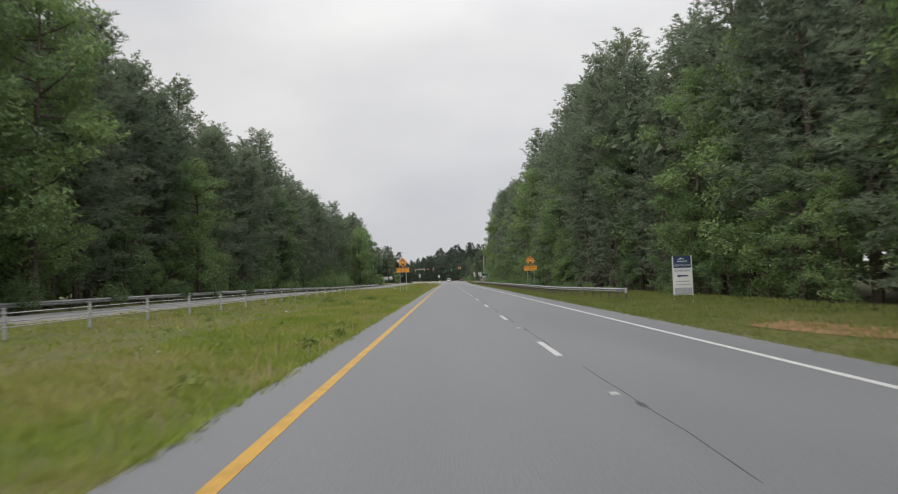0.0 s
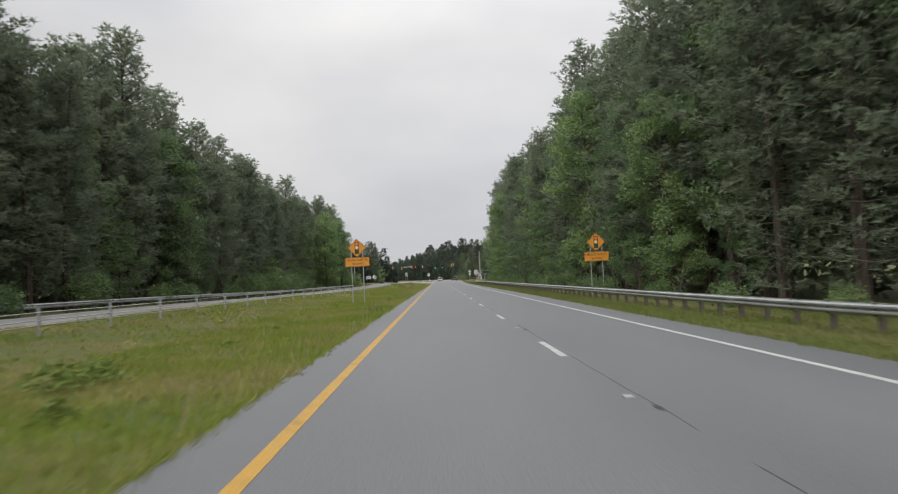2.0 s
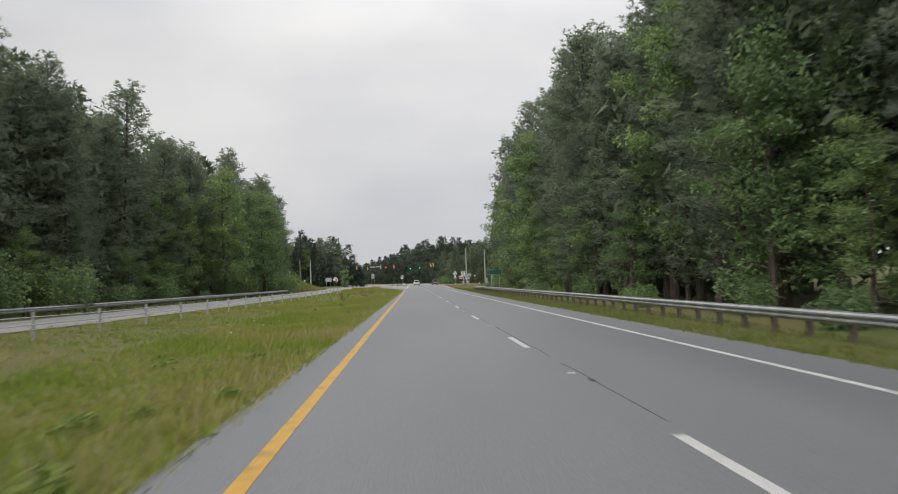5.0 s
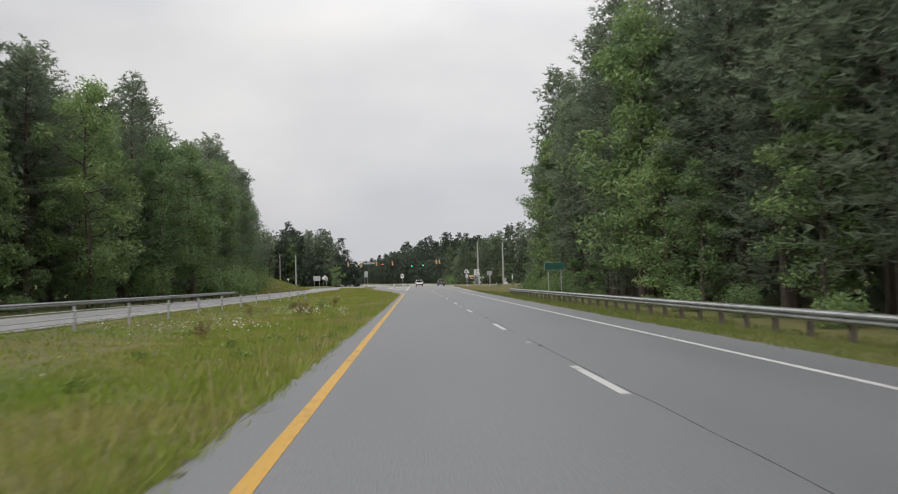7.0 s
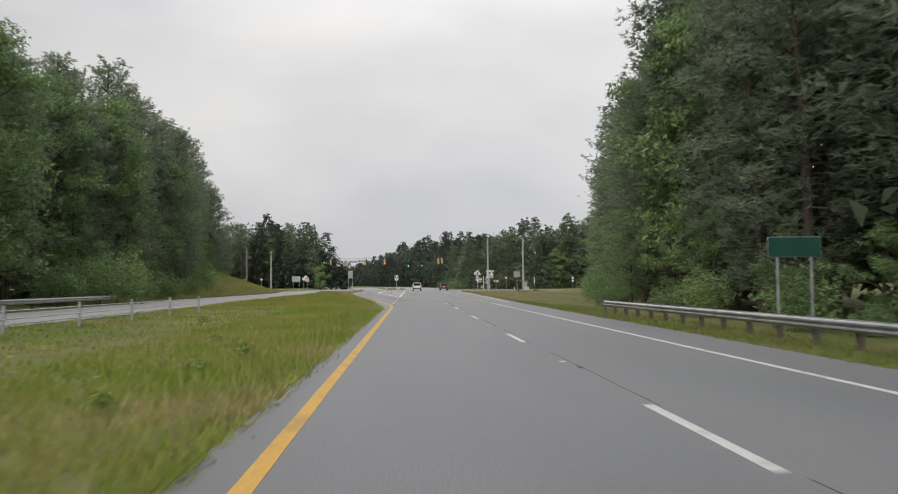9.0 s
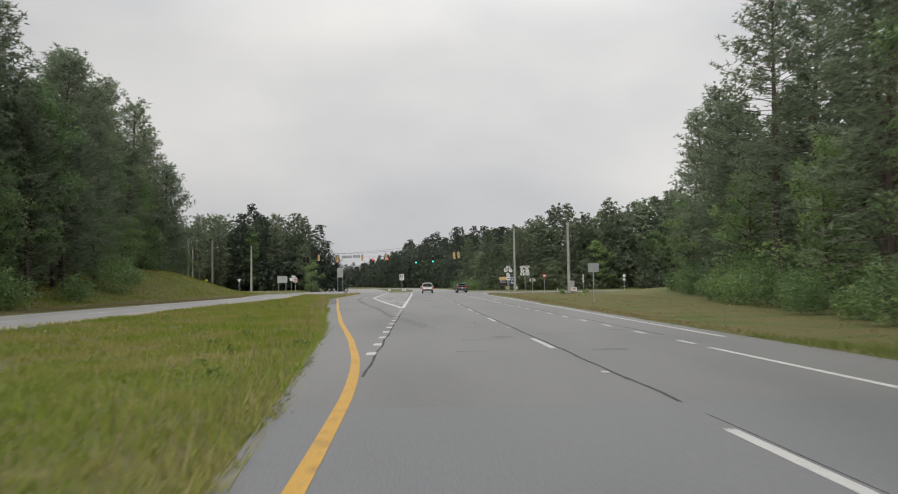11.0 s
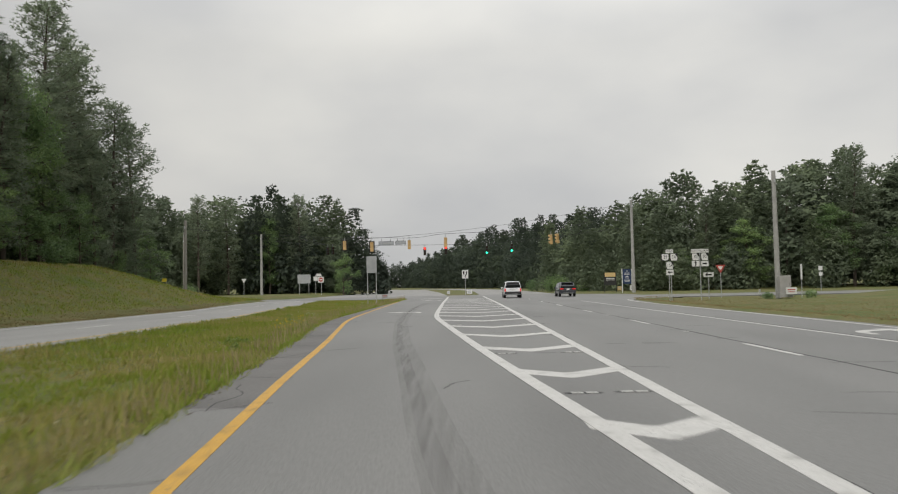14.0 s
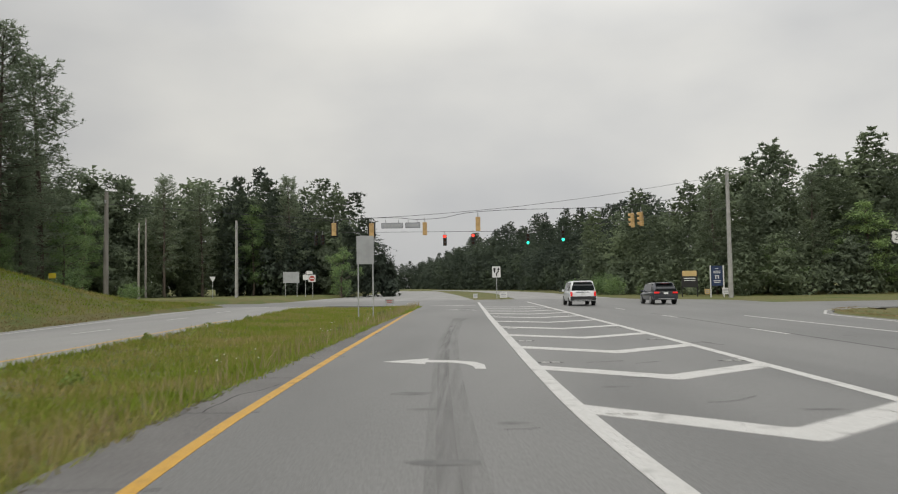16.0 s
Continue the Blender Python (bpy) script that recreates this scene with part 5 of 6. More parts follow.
# ---- barriers ----
def w_beam(name, x_of, y0, y1, post_gap, facing, ground, label, face_mat=M_GALV):
    """Guardrail: a folded steel beam on posts with blocks."""
    rail = thing(name, 0, 0, 0, label=label, category="guardrail")
    base = ground if callable(ground) else (lambda y: ground)
    prof = [(0.0, 0.40), (0.0, 0.43), (-0.075, 0.47), (-0.075, 0.505), (0.0, 0.545), (0.0, 0.565), (-0.075, 0.605), (-0.075, 0.64), (0.0, 0.68), (0.0, 0.71)]
    step = 3.81
    n = int((y1 - y0) / step)
    for i in range(n):
        v, f = [], []
        a, b = y0 + i * step, y0 + (i + 1) * step + 0.08
        for y in (a, b):
            lift = 0.004 * (i % 2)
            for px_, pz in prof:
                v.append((x_of(y) + facing * (px_ - lift), y, base(y) + pz))
            for px_, pz in prof:
                v.append((x_of(y) + facing * (px_ - lift + 0.012), y, base(y) + pz))
        m = len(prof)
        for k in range(m - 1):
            f += [(k, k + 1, 2 * m + k + 1, 2 * m + k), (m + k + 1, m + k, 3 * m + k, 3 * m + k + 1)]
        f += [(0, m, 3 * m, 2 * m), (m - 1, 3 * m - 1, 4 * m - 1, 2 * m - 1)]
        raw("beam", v, f, face_mat, rail)
    bm = bmesh.new()
    box(bm, (0.16 * facing, 0, 0.32), (0.16, 0.10, 0.72), 0.012)
    me = bpy.data.meshes.new("post")
    bm.to_mesh(me)
    bm.free()
    me.materials.append(M_POST_WOOD)
    bm = bmesh.new()
    box(bm, (0.05 * facing, 0, 0.555), (0.10, 0.13, 0.32), 0.01)
    mb = bpy.data.meshes.new("spacer_block")
    bm.to_mesh(mb)
    bm.free()
    mb.materials.append(M_POST_WOOD)
    y = y0 + 0.5
    while y < y1:
        p = link_mesh("post", me, None, rail)
        p.location = (x_of(y), y, base(y))
        b = link_mesh("spacer_block", mb, None, p)
        y += post_gap
    bm = bmesh.new()
    rod(bm, (x_of(y0), y0, base(y0) + 0.39), (x_of(y0), y0, base(y0) + 0.72), 0.1, n=12)
    part("end_piece", bm, face_mat, rail, "rounded steel end piece")
    return rail


w_beam("guardrail", lambda y: 9.45 + 1.9 * (1 - smooth(46, 70, y)), 48.5, 244.5, 1.905, 1, -0.25, "grey galvanised guardrail on wooden posts")
w_beam("guardrail", lambda y: lerp(y, WEST_FAR_Y, WEST_FAR_X) - 0.9, -20, 268, 3.81, -1, bank_lift, "grey galvanised guardrail past the opposite lanes")

barrier = thing("cable_barrier", 0, 0, 0, label="steel cable barrier on slim posts in the median", category="barrier")
bm = bmesh.new()
box(bm, (0, 0, 0.42), (0.10, 0.06, 0.90), 0.012)
post_me = bpy.data.meshes.new("post")
bm.to_mesh(post_me)
bm.free()
post_me.materials.append(M_GALV)
for i in range(54):
    p = link_mesh("post", post_me, None, barrier)
    p.location = (-12.6, -24.6 + 5.12 * i, land(-12.6, -24.6 + 5.12 * i) + 0.05)
for h in (0.36, 0.52, 0.76):
    bm = bmesh.new()
    pts = [(-12.6 + 0.055, -24.6 + 5.12 * i, land(-12.6, -24.6 + 5.12 * i) + h) for i in range(54)]
    for a, b in zip(pts, pts[1:]):
        rod(bm, a, b, 0.018, n=5)
    part("cable", bm, M_GALV, barrier)


# ---- signs ----
def sign_post(parent, x, y, z0, z1, r=0.035, mat=M_GALV):
    bm = bmesh.new()
    box(bm, (x, y, (z0 + z1) / 2), (r * 2, 0.05, z1 - z0), 0.006)
    return part("post", bm, mat, parent)


def plate(parent, name, outline, mat, y, thick=0.012, label=""):
    return part(name, prism(bmesh.new(), outline, y, y + thick), mat, parent, label)


def warning_sign(x, y, z, tilt, label):
    """Orange diamond with a signal pictogram over a name plate, on two posts."""
    s = thing("warning_sign", x, y, z, tilt, label=label, category="road sign")
    for px_ in (-0.50, 0.50):
        sign_post(s, px_, 0.03, -0.7, 4.35)
    d = 0.80
    dz = 4.44
    plate(s, "diamond_plate", [(0, dz - d), (d, dz), (0, dz + d), (-d, dz)], M_SIGN_ORANGE, -0.012)
    e = d - 0.05
    bm = bmesh.new()
    for a, b in (((0, -e), (e, 0)), ((e, 0), (0, e)), ((0, e), (-e, 0)), ((-e, 0), (0, -e))):
        mx, mz = (a[0] + b[0]) / 2, (a[1] + b[1]) / 2
        q = Matrix.Translation((mx, -0.015, dz + mz)) @ Matrix.Rotation(-math.atan2(b[1] - a[1], b[0] - a[0]), 4, "Y") @ Matrix.Diagonal((math.hypot(b[0] - a[0], b[1] - a[1]), 0.004, 0.022, 1))
        bmesh.ops.create_cube(bm, size=1.0, matrix=q)
    part("diamond_border", bm, M_SIGN_BLACK, s)
    plate(s, "pictogram", shifted(rounded(0.36, 1.04, 0.03), 0, dz), M_SIGN_BLACK, -0.018, 0.005)
    for zz, m, nm in ((0.33, M_SIGN_RED, "red_disc"), (0.0, M_SIGN_AMBER, "amber_disc"), (-0.33, M_SIGN_GREENF, "green_disc")):
        plate(s, nm, [(0.145 * math.cos(a), dz + zz + 0.145 * math.sin(a)) for a in [i * math.pi / 10 for i in range(20)]], m, -0.023, 0.004)
    pz = 3.21
    plate(s, "name_plate", shifted(rounded(2.10, 0.80, 0.05), 0, pz), M_SIGN_ORANGE, -0.014)
    bm = bmesh.new()
    for c, sz in (((0, -0.017, pz + 0.37), (2.0, 0.004, 0.018)), ((0, -0.017, pz - 0.37), (2.0, 0.004, 0.018)), ((1.02, -0.017, pz), (0.018, 0.004, 0.7)), ((-1.02, -0.017, pz), (0.018, 0.004, 0.7))):
        box(bm, c, sz)
    part("plate_border", bm, M_SIGN_BLACK, s)
    lettering("lettering", "CASCADE PALMETTO", 0.27, M_SIGN_BLACK, s, 0, -0.018, pz + 0.16, 0.72)
    lettering("lettering", "HIGHWAY", 0.27, M_SIGN_BLACK, s, 0, -0.018, pz - 0.17, 0.72)
    return s


for spot in (warning_sign(-6.22, 105.8, 0.2, 0, "orange signal-ahead diamond with highway name plate, in the median"),
             warning_sign(11.45, 104.6, -0.22, 0, "orange signal-ahead diamond with highway name plate, before dark trees")):
    spot.matrix_basis = spot.matrix_basis @ Matrix.Diagonal((0.86, 0.86, 0.86, 1))


def bars(parent, name, x, y, z, w, h, mat):
    bm = bmesh.new()
    box(bm, (x, y, z), (w, 0.004, h))
    return part(name, bm, mat, parent)


def homes_sign():
    s = thing("direction_board", 16.25, 52.6, -0.75, 0, label="white and navy housing direction board on two white posts", category="sign")
    for px_ in (-0.40, 0.40):
        sign_post(s, px_, 0.03, -0.3, 2.12, 0.03, M_SIGN_WHITE)
    plate(s, "board", [(-0.38, 0.32), (0.38, 0.32), (0.38, 1.56), (-0.38, 1.56)], M_SIGN_WHITE, -0.012)
    plate(s, "top_panel", [(-0.38, 1.80), (0.38, 1.80), (0.38, 2.10), (-0.38, 2.10)], M_NAVY, -0.013)
    plate(s, "banner", [(-0.38, 1.57), (0.38, 1.57), (0.38, 1.79), (-0.38, 1.79)], M_NAVY, -0.014)
    lettering("lettering", "NOW SELLING", 0.125, M_SIGN_WHITE, s, 0, -0.017, 1.68, 0.85)
    lettering("lettering", "Creekside", 0.17, M_NAVY_INK, s, 0, -0.016, 1.45, 0.95)
    plate(s, "emblem", [(-0.22, 1.93), (-0.05, 2.03), (0.14, 1.94), (0.02, 1.97), (-0.1, 1.96)], M_SIGN_WHITE, -0.018, 0.004)
    bars(s, "emblem_bar", 0.0, -0.016, 1.87, 0.45, 0.035, M_SIGN_WHITE)
    plate(s, "arrow", [(-0.26, 1.20), (-0.14, 1.29), (-0.14, 1.235), (0.24, 1.235), (0.24, 1.165), (-0.14, 1.165), (-0.14, 1.11)], M_NAVY_INK, -0.017, 0.004)
    bars(s, "text_bar", 0, -0.015, 0.95, 0.62, 0.045, M_GREYBAR)
    bars(s, "text_bar", 0, -0.015, 0.80, 0.66, 0.04, M_GREYBAR)
    plate(s, "footer", [(-0.37, 0.34), (0.37, 0.34), (0.37, 0.66), (-0.37, 0.66)], M_GREYBAR, -0.016, 0.004)
    return s


board = homes_sign()
board.matrix_basis = board.matrix_basis @ Matrix.Diagonal((1.6, 1, 1.52, 1))
g = thing("guide_sign", 11.15, 226.3, -0.3, 0, label="green guide sign with a blank face on two posts, shade put into its colour", category="road sign")
for px_ in (-0.54, 0.54):
    sign_post(g, px_, 0.03, -0.3, 3.0)
plate(g, "panel", shifted(rounded(1.66, 0.60, 0.05), 0, 2.72), M_SIGN_GREEN, -0.012)
plate(g, "panel_rim", shifted(rounded(1.70, 0.64, 0.05), 0, 2.72), M_SIGN_BACK, 0.001, 0.008)

b = thing("sign_back", 13.15, 301.9, 0.0, 4, label="bare grey back of a square sign on one post", category="road sign")
sign_post(b, 0, 0.0, -0.3, 2.95)
plate(b, "panel", shifted(rounded(0.88, 0.72, 0.05), 0, 2.62), M_SIGN_BACK, -0.04)
b = thing("sign_back", -13.1, 360.5, 0.0, 8, label="tall bare grey sign back on two posts at the median nose", category="road sign")
for px_ in (-0.38, 0.40):
    sign_post(b, px_, 0.0, -0.3, 4.3)
plate(b, "panel", shifted(rounded(0.92, 1.52, 0.05), 0, 3.58), M_SIGN_BACK, -0.04)


def shield(cx, cz, w, h, kind):
    if kind == "us":
        return [(cx + a * w, cz + c * h) for a, c in ((-0.5, 0.36), (-0.34, 0.5), (0, 0.42), (0.34, 0.5), (0.5, 0.36), (0.42, 0.1), (0.5, -0.15), (0.36, -0.4), (0.0, -0.5), (-0.36, -0.4), (-0.5, -0.15), (-0.42, 0.1))]
    return [(cx + a * w, cz + c * h) for a, c in ((-0.45, 0.5), (0.2, 0.5), (0.22, 0.32), (0.5, -0.05), (0.42, -0.5), (-0.38, -0.5), (-0.48, -0.1))]


def arrow_outline(cx, cz, s, way):
    pts = [(-0.5, 0), (-0.15, 0.32), (-0.15, 0.11), (0.5, 0.11), (0.5, -0.11), (-0.15, -0.11), (-0.15, -0.32)]
    if way == "right":
        pts = [(-a, c) for a, c in pts]
    elif way == "up":
        pts = [(c, -a) for a, c in pts]
    return [(cx + a * s, cz + c * s) for a, c in pts]


def route_sign(x, y, base, heads, shields, arrows, posts, label):
    s = thing("route_sign", x, y, base, 0, label=label, category="road sign")
    for px_ in posts:
        sign_post(s, px_, 0.04, -0.3, 4.2, 0.03)
    for cx, cz, w, t in heads:
        plate(s, "banner_plate", shifted(rounded(w, 0.30, 0.03), cx, cz), M_SIGN_WHITE, -0.012)
        lettering("lettering", t, 0.24, M_SIGN_BLACK, s, cx, -0.016, cz, 0.85)
    for cx, cz, t, kind in shields:
        plate(s, "shield_backing", shifted(rounded(0.64, 0.64, 0.04), cx, cz), M_SIGN_BLACK, -0.010)
        plate(s, "shield_face", shield(cx, cz, 0.60, 0.58, kind), M_SIGN_WHITE, -0.018, 0.006)
        lettering("lettering", t, 0.40, M_SIGN_BLACK, s, cx, -0.022, cz, 0.8)
    for cx, cz, way in arrows:
        plate(s, "arrow_plate", shifted(rounded(0.62, 0.46, 0.03), cx, cz), M_SIGN_WHITE, -0.012)
        plate(s, "arrow", arrow_outline(cx, cz, 0.42, way), M_SIGN_BLACK, -0.018, 0.005)
    return s


route_sign(12.72, 355.9, -0.1, [(0.0, 4.12, 0.62, "WEST")], [(-0.36, 3.62, "29", "us"), (0.36, 3.62, "14", "ga"), (0.0, 2.92, "154", "ga")], [(0.0, 2.34, "left")], (-0.07, 0.10), "white numbered route shields stacked over an arrow plate")
route_sign(15.25, 355.8, -0.1, [(-0.38, 4.10, 0.72, "SOUTH"), (0.38, 4.10, 0.72, "NORTH")], [(-0.38, 3.60, "70", "ga"), (0.38, 3.60, "70", "ga")], [(-0.38, 3.02, "up"), (0.38, 3.02, "right")], (0.0,), "paired white route shields over two arrow plates")

y_s = thing("yield_sign", 19.5, 363.5, -0.05, 0, label="red-bordered white yield triangle on a post", category="road sign")
sign_post(y_s, 0, 0.03, -0.3, 3.0)
plate(y_s, "red_plate", [(0, 2.18), (0.46, 2.98), (-0.46, 2.98)], M_RED_FILM, -0.012)
plate(y_s, "white_centre", [(0, 2.46), (0.25, 2.86), (-0.25, 2.86)], M_SIGN_WHITE, -0.018, 0.005)
y_s = thing("yield_sign", -43.6, 424.4, 0.2, 0, label="small pale yield sign beside the side road", category="road sign")
sign_post(y_s, 0, 0.03, -0.3, 3.3)
plate(y_s, "plate", [(0, 2.5), (0.45, 3.3), (-0.45, 3.3)], M_SIGN_WHITE, -0.012)

kr = thing("median_sign", -4.6, 412.3, 0.0, 0, label="white median sign with a curved black arrow", category="road sign")
sign_post(kr, 0, 0.03, -0.3, 3.9)
plate(kr, "panel", shifted(rounded(1.0, 1.35, 0.06), 0, 3.3), M_SIGN_WHITE, -0.012)
plate(kr, "island_symbol", [(-0.36, 3.78), (-0.1, 3.78), (-0.12, 3.35), (-0.24, 3.15), (-0.34, 3.35)], M_SIGN_BLACK, -0.018, 0.005)
plate(kr, "curved_arrow", [(-0.06, 2.75), (0.08, 2.75), (0.06, 3.05), (0.28, 3.3), (0.30, 3.55), (0.40, 3.55), (0.25, 3.85), (0.08, 3.55), (0.18, 3.55), (0.14, 3.36), (-0.06, 3.12)], M_SIGN_BLACK, -0.018, 0.005)


def yard_sign(x, y, z, w, h, mat, ink, label, rz=0):
    s = thing("yard_sign", x, y, z, rz, label=label, category="sign")
    for px_ in (-w * 0.3, w * 0.3):
        bm = bmesh.new()
        rod(bm, (px_, 0.01, -0.2), (px_, 0.01, 0.3), 0.008, n=5)
        part("wire_leg", bm, M_WIRE, s)
    plate(s, "panel", shifted(rounded(w, h, 0.01), 0, 0.22 + h / 2), mat, -0.006)
    bars(s, "text_bar", 0, -0.010, 0.22 + h * 0.65, w * 0.7, h * 0.16, ink)
    bars(s, "text_bar", 0, -0.010, 0.22 + h * 0.32, w * 0.6, h * 0.12, ink)
    return s


yard_sign(-4.0, 407.1, 0.02, 0.85, 0.6, M_SIGN_WHITE, M_GREYBAR, "small white lawn sign on the median nose")
yard_sign(-7.2, 407.4, 0.02, 0.5, 0.5, M_SIGN_WHITE, M_GREYBAR, "small white lawn sign on the median nose", 20)
yard_sign(-14.6, 385.2, -0.05, 0.75, 0.42, M_SIGN_BACK, M_RED_FILM, "white and red lawn sign in long grass")
yard_sign(19.9, 403.3, 0.1, 0.8, 0.7, M_SIGN_WHITE, M_GREYBAR, "small white lawn sign beside a pole")
yard_sign(18.2, 404.3, 0.1, 0.7, 0.6, M_GOLD, M_GREYBAR, "small tan lawn sign", 25)
yard_sign(20.2, 356.0, 0.0, 0.4, 0.45, M_SIGN_WHITE, M_GREYBAR, "small white lawn sign at the corner", 50)
yard_sign(22.6, 355.4, 0.0, 0.9, 0.55, M_SIGN_WHITE, M_RED_FILM, "white and red lawn sign below a cabinet")

nv = thing("estate_sign", 19.4, 404.6, 0.05, 0, label="navy estate board between two white posts", category="sign")
for px_ in (-0.72, 0.72):
    sign_post(nv, px_, 0.0, -0.3, 3.45, 0.06, M_SIGN_WHITE)
plate(nv, "board", [(-0.62, 1.2), (0.62, 1.2), (0.62, 3.4), (-0.62, 3.4)], M_NAVY, -0.02, 0.04)
for zz, w in ((3.1, 0.35), (2.8, 0.8), (2.62, 0.8), (1.75, 0.8), (1.58, 0.7)):
    bars(nv, "text_bar", 0, -0.024, zz, w, 0.08, M_SIGN_WHITE)
plate(nv, "u_turn_arrow", [(-0.2, 1.95), (-0.1, 1.95), (-0.1, 2.25), (0.1, 2.25), (0.1, 1.95), (0.2, 1.95), (0.2, 2.35), (-0.2, 2.35)], M_SIGN_WHITE, -0.026, 0.005)
gd = thing("estate_sign", 18.0, 410.3, 0.2, 0, label="tan and black development board on a dark post", category="sign")
sign_post(gd, -0.9, 0.0, -0.3, 2.9, 0.05, M_SIGN_BLACK)
sign_post(gd, 0.9, 0.0, -0.3, 2.9, 0.05, M_SIGN_BLACK)
plate(gd, "board", [(-0.85, 0.9), (0.85, 0.9), (0.85, 2.85), (-0.85, 2.85)], M_SIGN_BLACK, -0.02, 0.03)
plate(gd, "tan_panel", [(-0.84, 2.2), (0.84, 2.2), (0.84, 2.84), (-0.84, 2.84)], M_GOLD, -0.026, 0.005)
bars(gd, "text_bar", 0, -0.025, 1.95, 1.3, 0.10, M_SIGN_WHITE)
bars(gd, "text_bar", 0, -0.025, 1.70, 1.3, 0.08, M_SIGN_WHITE)
bs = thing("guide_sign", -35.4, 435.9, 0.2, 0, label="large pale sign panel seen at the far corner", category="road sign")
for px_ in (-0.9, 0.9):
    sign_post(bs, px_, 0.0, -0.3, 4.1, 0.05)
plate(bs, "panel", shifted(rounded(2.5, 1.7, 0.06), 0, 3.2), M_SIGN_BACK, -0.04)
bs = thing("route_sign", -32.6, 435.5, 0.2, 0, label="cluster of small white and red signs at the far corner", category="road sign")
for px_ in (-0.5, 0.6):
    sign_post(bs, px_, 0.0, -0.3, 4.0, 0.04)
plate(bs, "upper_plate", shifted(rounded(0.9, 0.5, 0.04), 0.1, 3.9), M_SIGN_WHITE, -0.03)
plate(bs, "left_plate", shifted(rounded(0.8, 0.8, 0.04), -0.5, 3.2), M_SIGN_WHITE, -0.03)
plate(bs, "right_plate", shifted(rounded(1.1, 1.1, 0.04), 0.5, 3.0), M_SIGN_WHITE, -0.034)
plate(bs, "red_disc", [(0.5 + 0.42 * math.cos(a), 3.0 + 0.42 * math.sin(a)) for a in [i * math.pi / 8 for i in range(16)]], M_RED_FILM, -0.042, 0.005)
plate(bs, "white_bar", [(0.2, 2.92), (0.8, 2.92), (0.8, 3.08), (0.2, 3.08)], M_SIGN_WHITE, -0.048, 0.004)


def lawn_board(x, y):
    """A small yellow board on two wire legs."""
    b = thing("lawn_sign", x, y, land(x, y), 8, label="small yellow lawn sign on the grassy bank", category="sign")
    bm = bmesh.new()
    box(bm, (0, 0, 0.6), (0.5, 0.02, 0.36), 0.004)
    part("board", bm, M_LAWN_YELLOW, b)
    for dx in (-0.25, 0.25):
        bm = bmesh.new()
        box(bm, (dx, 0, 0.25), (0.02, 0.02, 0.6))
        part("leg", bm, M_GALV, b)


lawn_board(-37.2, 373.0)


# ---- poles, span wires and signal heads ----
def pole(x, y, h, r, label, mat=M_POLE_WOOD, lean=0.0, base=None):
    p = thing("utility_pole", x, y, (land(x, y) if base is None else base), 0, label=label, category="pole")
    bm = bmesh.new()
    rod(bm, (0, 0, -0.5), (lean, 0, h), r, r * 0.68, 12)
    part("shaft", bm, mat, p)
    bm = bmesh.new()
    box(bm, (lean, -r, h - 0.9), (0.12, 0.16, 0.3), 0.02)
    part("bracket", bm, M_GALV, p)
    return p


pole(19.4, 400.2, 13.2, 0.26, "tall grey concrete signal pole at the far corner", M_CONC_POLE)
pole_d = pole(22.2, 357.1, 11.0, 0.24, "tall grey concrete pole with a cabinet at its foot", M_CONC_POLE)
pole(-39.6, 385.7, 10.3, 0.24, "weathered wooden pole at the foot of the bank", base=0.1)
pole(-41.7, 429.0, 11.2, 0.26, "weathered grey signal pole beside the side road", M_CONC_POLE)
pole(-60.8, 442.1, 13.0, 0.20, "slim weathered wooden pole before the woods")
pole(-55.5, 427.7, 11.0, 0.17, "slim weathered wooden pole before the woods")
cab = thing("signal_cabinet", 22.35, 356.2, 0.0, 0, label="grey steel signal cabinet at the foot of a pole", category="cabinet")
bm = bmesh.new()
box(bm, (0, 0, 1.02), (0.95, 0.55, 1.5), 0.03)
part("body", bm, M_CABINET, cab)
bm = bmesh.new()
box(bm, (0, -0.285, 1.02), (0.84, 0.02, 1.36), 0.006)
door = part("door", bm, M_CABINET, cab)
bm = bmesh.new()
box(bm, (0.32, -0.31, 1.0), (0.03, 0.03, 0.16), 0.006)
part("handle", bm, M_CHROME, door)
bm = bmesh.new()
box(bm, (0, 0, 0.12), (1.15, 0.75, 0.36), 0.02)
part("plinth", bm, M_CONC_POLE, cab)
dl = thing("marker_post", 24.6, 358.0, 0.0, 0, label="slim pale post with a narrow panel edge-on", category="post")
bm = bmesh.new()
box(bm, (0, 0, 1.3), (0.05, 0.05, 2.9), 0.006)
part("post", bm, M_GALV, dl)
plate(dl, "panel", [(-0.08, 1.4), (0.08, 1.4), (0.08, 2.75), (-0.08, 2.75)], M_SIGN_WHITE, -0.05)
mk = thing("marker_post", 38.0, 383.3, 0.3, 0, label="small white marker signs before the woods", category="post")
sign_post(mk, 0, 0.03, -0.3, 2.6)
plate(mk, "panel", shifted(rounded(0.5, 0.5, 0.03), 0, 2.4), M_SIGN_WHITE, -0.012)
plate(mk, "lower_panel", shifted(rounded(0.45, 0.4, 0.03), 0, 1.7), M_SIGN_WHITE, -0.012)
ow = thing("arrow_sign", 16.8, 358.6, 0.0, 0, label="white one-way arrow sign on a post", category="road sign")
sign_post(ow, 0, 0.03, -0.3, 2.1)
